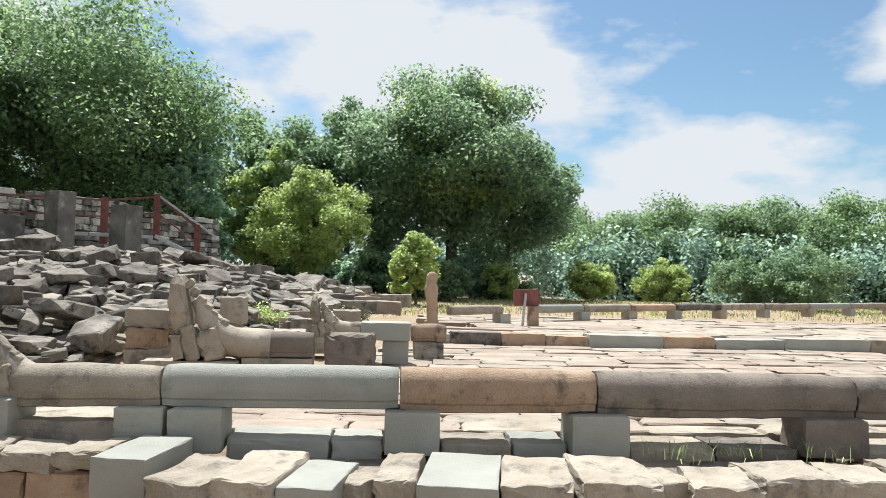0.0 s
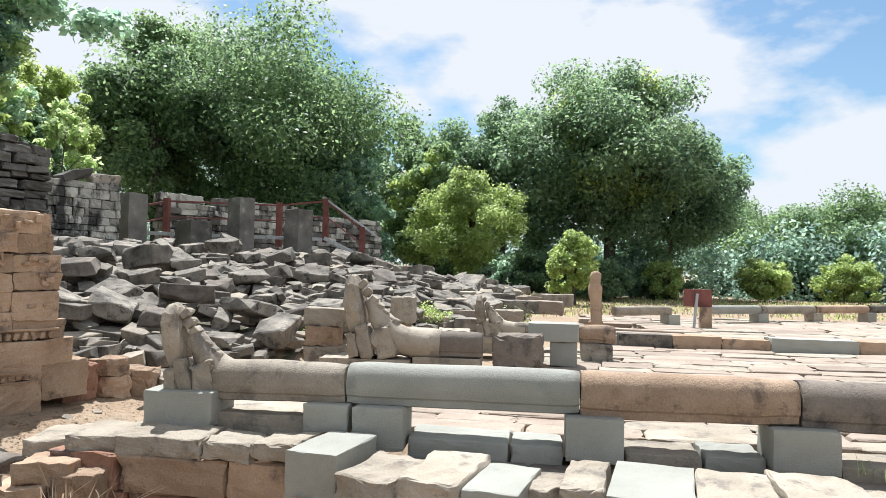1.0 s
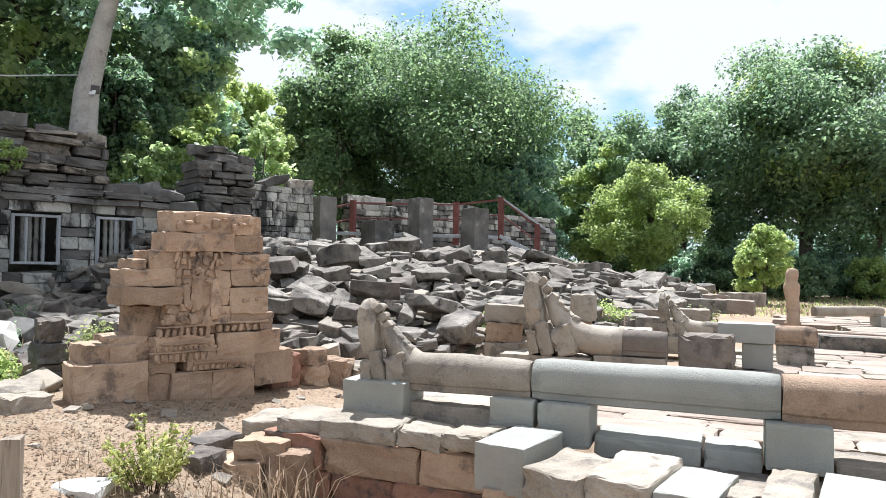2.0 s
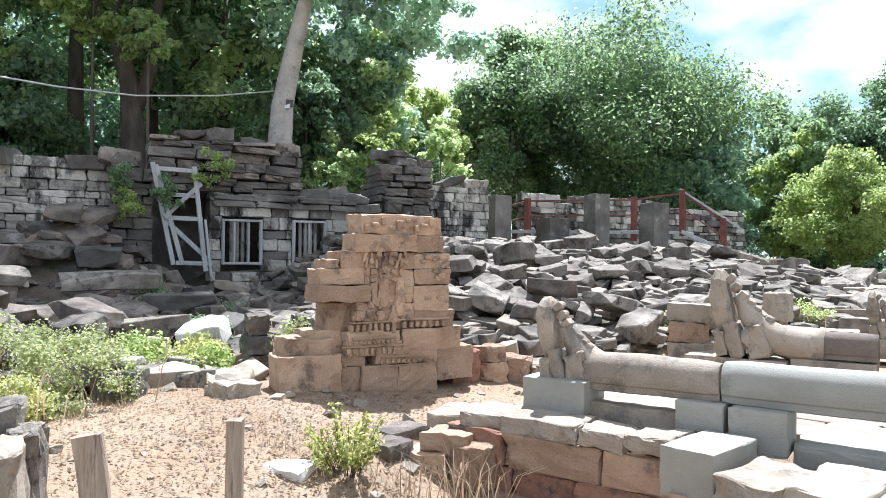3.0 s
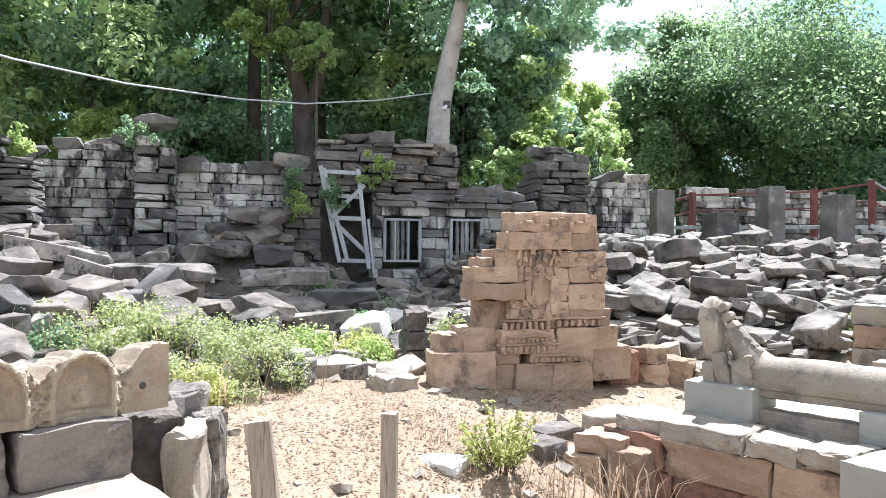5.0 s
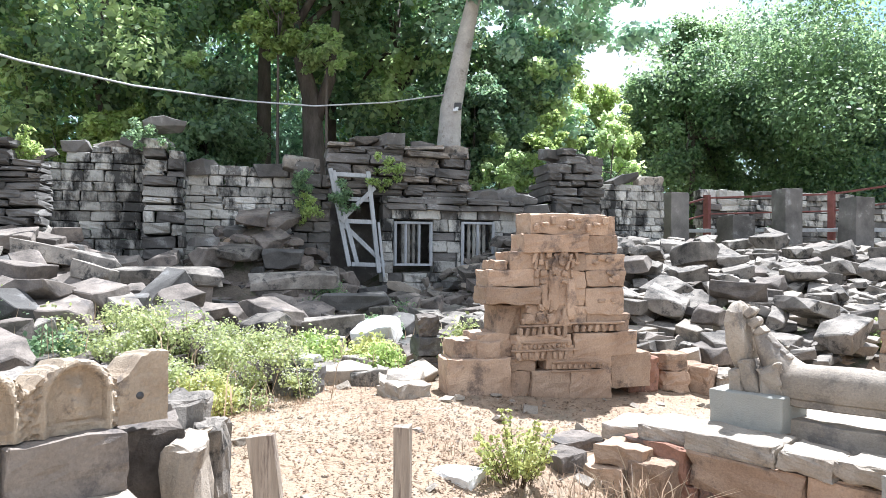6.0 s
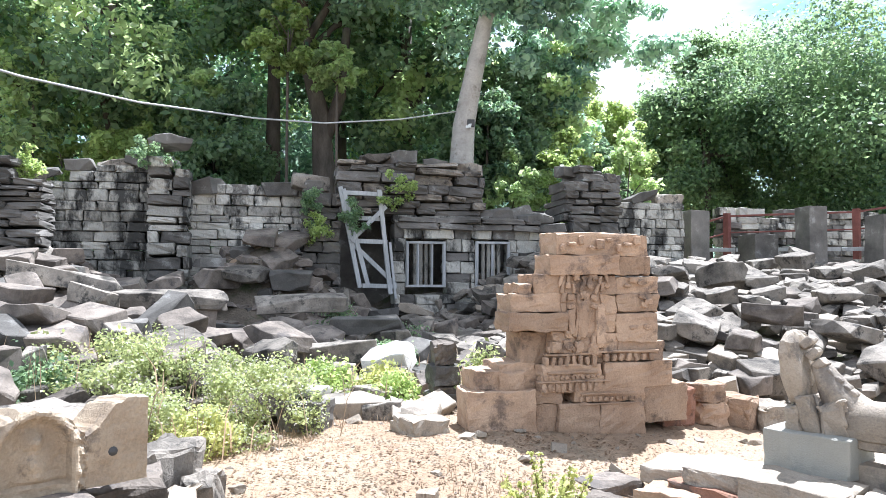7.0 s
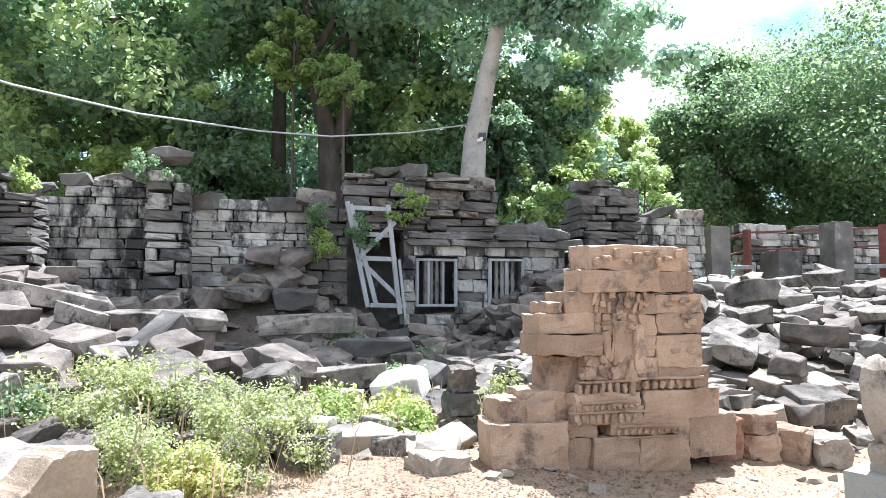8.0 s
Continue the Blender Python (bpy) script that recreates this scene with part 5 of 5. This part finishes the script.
put_tree(5.8, 40, 7.6, 6.4, 0.3, LEAF_LIGHT, 6, "bright yellow-green young tree beyond the rubble", leaves=30000, leaf=0.10, clumps=150)
put_tree(10.0, 54, 12.0, 10, 0.4, LEAF_MID, 7, "grey-green tree at the edge of the clearing", leaves=18000, leaf=0.2, clumps=90)
put_tree(-2.3, 34, 3.7, 2.8, 0.4, LEAF_LIGHT, 8, "small leafy sapling beyond the rubble", leaves=8000, leaf=0.095, trunk_r=0.08, clumps=80)
put_tree(15.5, 44, 9.0, 8, 0.3, LEAF_DEEP, 9, "dark tree in the gap behind the rubble", leaves=14000, leaf=0.2, clumps=70)
for i, (yaw, d, h, w) in enumerate(((6.0, 45, 3.2, 5), (4.2, 43, 2.6, 4), (1.2, 44, 3.0, 4.5), (-0.6, 46, 3.4, 5), (-2.6, 45, 2.8, 4.4), (-6.6, 47, 3.2, 5), (-8.4, 45, 2.6, 4))):
    put_tree(yaw, d, h, w, -0.3, (LEAF_MID, LEAF_DEEP)[i % 2], 170 + i, "dark green bush under the trees at the clearing", leaves=6000, leaf=0.12, trunk_r=0.06, clumps=60)
for i, (yaw, d, h, w) in enumerate(((-14, 66, 9.0, 13), (-18.5, 60, 8.6, 12), (-23, 62, 9.8, 14), (-28, 60, 9.5, 13), (-33, 60, 10, 13), (-20, 72, 9.5, 14), (-31, 74, 10.5, 14), (-39, 64, 11, 14))):
    put_tree(yaw, d, h * 0.87, w, -0.5, LEAF_AIRY, 20 + i, "green tree in the distant wood edge", leaves=34000, leaf=0.14, clumps=140, lit_mat=LEAF_MID, share=0.3)
for i, (yaw, d, h, w) in enumerate(((-16, 46, 3.0, 3.6), (-27, 45, 3.4, 5), (-21, 50, 3.0, 4), (-31, 44, 3.6, 5), (-9, 44, 2.6, 3), (-5, 40, 2.4, 3))):
    put_tree(yaw, d, h, w, 0.0, (LEAF_LIGHT, LEAF_MID)[i % 2], 40 + i, "pale green bush at the edge of the clearing", leaves=9000, leaf=0.10, trunk_r=0.07, clumps=90)
for i, (yaw, d, h, w, low) in enumerate(((80, 30, 15, 12, 2.5), (73, 27, 14, 10, 3), (68, 32, 15, 12, 2), (62, 29, 14.5, 10, 8), (57, 32, 15, 12, 6), (52, 28, 13.5, 9, 3), (51, 34, 16, 9, 2), (77, 40, 19, 15, 1), (66, 42, 19, 15, 1), (55, 42, 19, 15, 1), (86, 34, 16, 13, 2), (92, 30, 15, 12, 2))):
    put_tree(yaw, d, h, w, low, (LEAF_DEEP, LEAF_MID, LEAF_DEEP, LEAF_DEEP)[i % 4], 60 + i, "tall forest tree behind the gallery wall", leaves=13000, leaf=0.16, trunk_r=0.32, clumps=130, dome=0.3, lit_mat=LEAF_SUNLIT, share=0.25)
for i, (yaw, d, h, w) in enumerate(((43.5, 27, 8.5, 4.5), (40.0, 31, 9.0, 4.0), (46, 25, 6.5, 3.5), (66, 25, 8, 4), (72, 25, 6, 3), (37.5, 33, 6, 3.5))):
    put_tree(yaw, d, h, w, 1.5, (LEAF_MID, LEAF_LIGHT, LEAF_MID)[i % 3], 90 + i, "bright green young tree behind the gallery", leaves=14000, leaf=0.11, trunk_r=0.10, clumps=160)
put_tree(41.6, 28, 10.2, 5.2, 1.5, LEAF_DEEP, 97, "green tree beside the pale leaning trunk", leaves=20000, leaf=0.13, trunk_r=0.16, clumps=150, lit_mat=LEAF_SUNLIT, share=0.3)
put_tree(36.6, 36, 8.4, 4.6, 1.0, LEAF_LIGHT, 98, "yellow-green tree in the gap of the wood", leaves=18000, leaf=0.12, trunk_r=0.12, clumps=130)
# forked trunk behind the propped doorway
forked = tree(-22.3, 14.9, 1.6, 15, 10, 8.0, LEAF_DEEP, 119, "brown forked forest tree behind the propped doorway", leaves=15000, leaf=0.16, trunk_r=0.42, clumps=100,
     trunk_path=[(0, 0, -0.3), (0.0, 0.0, 3.4), (-0.1, -0.1, 5.6), (-0.45, -0.4, 7.2), (-0.7, -0.6, 10)])

# the pale leaning tree with a lamp
pale_tree = tree(-16.75, 15.75, 1.6, 15.0, 9.5, 7.0, LEAF_DEEP, 120, "pale-barked tree leaning over the gallery, lamp on its trunk", leaves=26000, leaf=0.14, bark=PALE_BARK, trunk_r=0.36, clumps=150,
     trunk_path=[(-0.02, 0.0, -0.3), (0.08, 0.15, 3.0), (0.15, 0.2, 4.5), (0.48, 0.27, 5.9), (0.8, 0.3, 7.0), (1.15, 0.35, 8.2), (1.9, 0.6, 11)])

child(part("limb", tube_bm([(-0.05, -0.05, 4.6), (0.35, 0.35, 6.2), (0.5, 0.5, 8.5)], [0.26, 0.2, 0.14], sides=9), BARK, at=Matrix.Translation((-22.3, 14.9, 1.6))), forked)
# a leafy bough of the pale tree that hangs towards the clearing
rb = random.Random(31)
cen_ = [Vector((-14.6, 16.2, 8.9)).lerp(Vector((-11.7, 17.6, 8.2)), k / 27) + Vector((rb.gauss(0, 0.45), rb.gauss(0, 0.45), rb.gauss(0.25, 0.5) - 0.02 * k)) for k in range(28)] + [Vector((-14.4 + rb.uniform(-1, 1.7), 16.4 + rb.uniform(-0.8, 1.0), rb.uniform(9.0, 10.6))) for k in range(26)]
bough = leaf_cloud(cen_, [rb.uniform(0.25, 0.55) for _ in cen_], 9000, 0.10, 33, shell=0.2)
bough.materials.append(LEAF_DEEP)
tagged(child(part("bough_leaves", bough, None), pale_tree), kind="stuff")
child(part("limb", tube_bm([(-15.4, 16.15, 10.2), (-14.2, 16.5, 9.6), (-12.9, 17.0, 8.9), (-11.9, 17.4, 8.3)], [0.12, 0.08, 0.05, 0.02], sides=7), PALE_BARK), pale_tree)
# saplings and hanging sprays added along the wood edge, sunlight put into their leaf colour
for i, (x, y, top, w, h) in enumerate(((-26.4, 7.0, 10.8, 3.2, 6.0), (-26.6, 8.0, 6.6, 2.4, 3.5), (-23.4, 10.9, 8.6, 2.2, 3.6), (-23.9, 10.4, 5.6, 2.2, 2.6), (-21.6, 13.0, 10.6, 2.6, 3.0), (-20.5, 14.1, 9.3, 1.8, 2.2), (-17.3, 18.8, 6.0, 2.6, 3.4), (-16.1, 20.0, 7.2, 2.6, 5.0), (-15.2, 21.6, 6.6, 2.6, 4.4), (-24.9, 9.2, 6.4, 1.8, 2.6))):
    z = ground_height(x, y) - 0.1
    tree(x, y, z, top - z, w, top - z - h, (LEAF_SUNLIT, LEAF_LIGHT, LEAF_SUNLIT)[i % 3], 140 + i, "sapling added at the edge of the wood, yellow-green leaves coloured as if sunlit", leaves=2600, leaf=0.11, trunk_r=0.06, clumps=46)


def understory():
    """Shrubs and saplings that close the wood below the crowns."""
    rnd = random.Random(5)
    for name, lo, hi, d0, d1, h, n, leaves, mat in (("undergrowth", 43, 100, 34, 48, 7, 380, 85000, LEAF_SHADE), ("undergrowth", -48, 43, 52, 62, 4.2, 320, 60000, LEAF_SHADE)):
        cen, rad = [], []
        for _ in range(n):
            x, y = from_view(rnd.uniform(lo, hi), rnd.uniform(d0, d1))
            cen.append((x, y, ground_height(x, y) + rnd.uniform(0, h)))
            rad.append(rnd.uniform(0.9, 2.0))
        data = leaf_cloud(cen, rad, leaves, 0.15, 7, shell=0.2)
        data.materials.append(mat)
        tagged(new(name, data), "dense undergrowth closing the wood, coloured dark green for shade", "undergrowth", kind="stuff")


understory()


child(part("limb", tube_bm([(0.95, 0.32, 7.4), (1.35, 0.7, 7.95), (1.75, 1.3, 8.0), (2.2, 1.9, 7.6)], [0.13, 0.11, 0.09, 0.05], sides=8), PALE_BARK, at=Matrix.Translation((-16.75, 15.75, 1.6))), pale_tree)

# ---- cable and lamp ----
pts = [(-12.7, 1.2, 5.0), (-14.08, 3.24, 5.03), (-15.48, 4.66, 5.19), (-16.69, 7.02, 5.34), (-17.37, 9.93, 5.55), (-17.35, 11.83, 5.7), (-17.05, 14.02, 6.07), (-16.62, 15.70, 6.47)]
tagged(part("cable", tube_bm(pts, [0.022] * len(pts), sides=6), CABLE), "pale sagging electric cable tied to the leaning tree", "cable")
lamp = thing("flood_lamp", "small grey flood lamp fixed to the pale trunk", "lamp", at=(-16.33, 15.95, 6.0))
child(part("housing", block_bm(0.20, 0.22, 0.20, seed=3, round_=0.02, rough=0.0), LAMP_GREY, at=pose(-16.33, 15.95, 6.12, 0, 0, -30)), lamp)
child(part("face", block_bm(0.16, 0.03, 0.14, seed=4, round_=0.01, rough=0.0), LAMP_FACE, at=pose(-16.27, 15.83, 6.02, -25, 0, 20)), lamp)


# ---- weeds, shrubs, litter ----
def blades(points, count, length, width, seed, spread=0.5, name="blades"):
    """Thin upright blades or stems, two faces each, round the given points (x, y, z, radius)."""
    rg = np.random.RandomState(seed)
    pts_ = np.array(points, float)
    pick = rg.randint(len(pts_), size=count)
    base = pts_[pick, :3] + np.stack([rg.normal(size=count) * pts_[pick, 3] * 0.5, rg.normal(size=count) * pts_[pick, 3] * 0.5, np.zeros(count)], 1)
    ang = rg.rand(count) * 2 * np.pi
    out = np.stack([np.cos(ang), np.sin(ang), np.zeros(count)], 1)
    side = np.stack([-np.sin(ang), np.cos(ang), np.zeros(count)], 1) * (width * (0.6 + 0.8 * rg.rand(count)))[:, None]
    ln = length * (0.5 + rg.rand(count))
    bend = spread * rg.rand(count)
    mid = base + out * (ln * bend * 0.35)[:, None] + np.array([0, 0, 1]) * (ln * 0.55)[:, None]
    tip = base + out * (ln * bend)[:, None] + np.array([0, 0, 1]) * (ln * (1 - 0.35 * bend))[:, None]
    v = np.stack([base - side, base + side, mid + side, mid - side, tip], 1).reshape(-1, 3)
    k = np.arange(count) * 5
    loops = np.stack([k, k + 1, k + 2, k + 3, k + 3, k + 2, k + 4], 1).ravel()
    data = bpy.data.meshes.new(name)
    data.vertices.add(count * 5)
    data.vertices.foreach_set("co", v.ravel())
    data.loops.add(count * 7)
    data.loops.foreach_set("vertex_index", loops.astype(np.int32))
    data.polygons.add(count * 2)
    st = np.stack([np.arange(count) * 7, np.arange(count) * 7 + 4], 1).ravel()
    data.polygons.foreach_set("loop_start", st.astype(np.int32))
    data.polygons.foreach_set("loop_total", np.tile([4, 3], count).astype(np.int32))
    data.update(calc_edges=True)
    return data


def shrub(name, label, x, y, w, h, leaves, leaf, mat, seed, stems=30, flowers=0, cat="shrub", deep=None):
    z = ground_height(x, y)
    t = thing(name, label, cat, at=(x, y, z))
    rnd = random.Random(seed)
    cen, rad = [], []
    for _ in range(90):
        a, r = rnd.uniform(0, 6.28), math.sqrt(rnd.random()) * w / 2
        zz = h * (1 - 0.55 * (r / (w / 2)) ** 2) * rnd.uniform(0.05, 0.95)
        cen.append((x + r * math.cos(a), y + r * math.sin(a) * (deep or 1), z + zz))
        rad.append(rnd.uniform(0.10, 0.2) * min(1.0, h + 0.2))
    st = blades([(x, y, z, w * 0.6)], stems, h * 0.8, 0.006, seed, 0.7)
    st.materials.append(STRAW)
    tagged(child(part("stem_tangle", st, None), t), kind="stuff")
    data = leaf_cloud(cen, rad, leaves, leaf, seed, flatten=0.9, shell=0.2)
    data.materials.append(mat)
    tagged(child(part("leafage", data, None), t), kind="stuff")
    if flowers:
        data = leaf_cloud(cen, [r * 1.15 for r in rad], flowers, leaf * 0.55, seed + 1, shell=0.85)
        data.materials.append(PETAL)
        tagged(child(part("blossom", data, None, label="small white flowers"), t), kind="stuff")


shrub("weed_thicket", "pale green thicket of weeds with small white flowers", -8.35, 5.15, 2.0, 0.74, 19000, 0.0165, LEAF_DRY, 1, 60, 3200, "weeds")
shrub("weed_thicket", "yellow-green thicket of weeds growing over the rubble", -9.5, 4.75, 1.7, 0.8, 9000, 0.021, LEAF_DRY, 2, 40, 700, "weeds")
shrub("weed_thicket", "pale green weeds at the path's edge", -7.6, 4.6, 0.6, 0.40, 2600, 0.019, LEAF_YELLOW, 3, 60, 0, "weeds")


def upright_shrub(x, y, w, h, count, mat, seed, label):
    """Many thin stems fanning from one root, leafy along their upper two thirds."""
    z = ground_height(x, y)
    t = thing("path_shrub", label, "shrub", at=(x, y, z))
    rnd = random.Random(seed)
    cen, rad = [], []
    for k in range(count):
        a, r = rnd.uniform(0, 6.28), math.sqrt(rnd.random()) * w / 2
        hh = h * rnd.uniform(0.55, 1.1) * (1 - 0.35 * (2 * r / w) ** 2)
        tip = Vector((r * math.cos(a), r * math.sin(a), hh))
        foot = Vector((tip.x * 0.35, tip.y * 0.35, 0))
        child(part("stem", tube_bm([foot, foot.lerp(tip, 0.5) + Vector((0, 0, 0.03)), tip], [0.005, 0.004, 0.002], sides=4), LITTER, at=Matrix.Translation((x, y, z))), t)
        for q in range(9):
            f = 0.3 + 0.7 * q / 8
            cen.append(tuple(foot.lerp(tip, f) + Vector((x, y, z))))
            rad.append(0.028)
    data = leaf_cloud(cen, rad, count * 60, 0.017, seed, shell=0.2)
    data.materials.append(mat)
    tagged(child(part("leafage", data, None), t), kind="stuff")


upright_shrub(-4.95, 6.05, 0.75, 0.55, 40, LEAF_YELLOW, 4, "small upright yellow-green shrub growing from the path")
for i, (x, y, w, h, m) in enumerate(((-9.7, 3.2, 0.9, 0.5, LEAF_MID), (-11.0, 3.6, 0.9, 0.5, LEAF_MID), (-8.9, 2.7, 0.7, 0.4, LEAF_MID), (-9.3, 6.9, 0.7, 0.5, LEAF_LIGHT), (-8.3, 7.2, 0.6, 0.4, LEAF_LIGHT), (-11.3, 5.4, 0.8, 0.4, LEAF_LIGHT), (-12.5, 4.2, 0.8, 0.4, LEAF_LIGHT),
                                      (-7.75, 8.1, 0.5, 0.75, LEAF_DRY), (-10.8, 8.9, 1.2, 0.4, LEAF_MID), (-12.0, 10.2, 1.4, 0.5, LEAF_MID), (-5.0, 14.3, 0.8, 0.4, LEAF_LIGHT), (-3.2, 17.6, 0.9, 0.5, LEAF_LIGHT), (-1.6, 19.5, 1.4, 0.7, LEAF_DRY), (-2.6, 14.2, 0.6, 0.4, LEAF_LIGHT), (-13.3, 9.6, 0.8, 0.9, LEAF_MID), (-10.5, 4.95, 0.8, 0.55, LEAF_YELLOW), (-10.3, 5.6, 0.9, 0.45, LEAF_LIGHT), (-10.8, 4.1, 0.8, 0.5, LEAF_DRY), (-9.9, 3.9, 0.7, 0.5, LEAF_MID), (-8.75, 7.4, 0.6, 0.5, LEAF_YELLOW), (-11.6, 9.2, 1.5, 0.35, LEAF_DRY))):
    shrub("weed_tuft", "leafy green weeds growing between stones", x, y, w, h, 1500, 0.028, m, 30 + i, 20, 0, "weeds")
for i, (s, z, w) in enumerate(((-6.3, 4.5, 0.7), (-8.7, 4.0, 0.5), (-2.9, 3.6, 0.5), (-0.9, 3.9, 0.7), (-2.0, 3.2, 0.5), (-2.8, 2.9, 0.4))):
    p = on_gallery(s, z, 0.25)
    rg = random.Random(i)
    cen = [(p.x + rg.gauss(0, w * 0.3), p.y + rg.gauss(0, w * 0.3), z + rg.gauss(0, w * 0.35)) for _ in range(14)]
    data = leaf_cloud(cen, [0.12] * 14, 1100, 0.034, 700 + i, shell=0.2)
    data.materials.append((LEAF_MID, LEAF_LIGHT)[i % 2])
    tagged(part("wall_creeper", data, None), "green creeper rooted in the joints of the gallery wall", "creeper")


def scatter(name, label, count, mat, seed, length, flat, where, wid=0.3):
    """Loose straw or leaves lying on the ground."""
    rg = random.Random(seed)
    v, f = [], []
    while len(f) < count:
        x, y = where(rg)
        if in_rubble(x, y) or (x > -4.6 and y > 6.5):
            continue
        z = ground_height(x, y) + 0.008
        a = rg.uniform(0, 6.28)
        l = length * rg.uniform(0.5, 1.4)
        d = Vector((math.cos(a), math.sin(a), rg.uniform(-0.1, 0.35) * flat)) * l / 2
        s = Vector((-math.sin(a), math.cos(a), rg.uniform(-0.5, 0.5))) * l * wid / 2
        c = Vector((x, y, z + abs(d.z)))
        n = len(v)
        v += [tuple(c - d), tuple(c + s), tuple(c + d), tuple(c - s)]
        f.append((n, n + 1, n + 2, n + 3))
    data = bpy.data.meshes.new(name)
    data.from_pydata(v, [], f)
    data.materials.append(mat)
    tagged(new(name, data), label, "litter", kind="stuff")


scatter("leaf_litter", "dry brown leaves scattered on the earth path", 12000, LITTER, 3, 0.03, 1.0, lambda r: (r.triangular(-8.6, 0.0, -6.2), r.triangular(1.0, 11, 5.5)), 0.55)
scatter("straw_litter", "dry straw scattered on the earth path", 4500, STRAW, 4, 0.10, 0.6, lambda r: (r.triangular(-8.6, 0.0, -6.2), r.triangular(1.0, 11, 5.5)), 0.07)
tufts = []
rg_ = random.Random(12)
while len(tufts) < 90:
    x, y = rg_.uniform(-8.4, -4.2), rg_.uniform(3.4, 7.4)
    near = min(abs(x + 8.2), abs(y - 6.3) + abs(x + 4.9) * 0.6)
    if near < 0.9 and not in_rubble(x, y):
        tufts.append((x, y, ground_height(x, y), 0.22))
data = blades(tufts, 1500, 0.08, 0.003, 8, 1.1)
data.materials.append(STRAW)
tagged(new("dry_grass", data), "short dry straw-coloured grass on the earth", "grass", kind="stuff")
plinth_weeds = [(-4.35, 6.75, -0.3, 0.25), (-4.0, 6.55, -0.3, 0.3), (-4.6, 6.3, -0.3, 0.3)]
data = blades(plinth_weeds, 130, 0.42, 0.005, 9, 0.9)
data.materials.append(STRAW)
tagged(new("dry_stalk_clump", data), "dry weed stalks standing at the plinth's foot", "weeds", kind="stuff")
data = blades([(2.0, 7.55, 0.27, 0.4), (2.5, 7.55, 0.27, 0.35), (1.8, 7.6, 0.27, 0.2), (3.1, 7.5, 0.27, 0.2)], 70, 0.13, 0.004, 10, 1.0)
data.materials.append(LEAF_LIGHT)
tagged(new("joint_weeds", data), "small green weeds in the joint behind the plinth slabs", "weeds", kind="stuff")

rg_ = random.Random(31)
meadow = []
for _ in range(900):
    x, y = rg_.uniform(-9, 46), rg_.uniform(27, 46)
    if y > 30 or x < 2:
        meadow.append((x, y, ground_height(x, y), 1.4))
for k, (mat, n, l) in enumerate(((LEAF_LIGHT, 16000, 0.12), (STRAW, 9000, 0.16))):
    data = blades(meadow, n, l, 0.018, 50 + k, 0.9)
    data.materials.append(mat)
    tagged(new("meadow_grass", data), "rough green and straw-coloured grass of the clearing", "grass", kind="stuff")
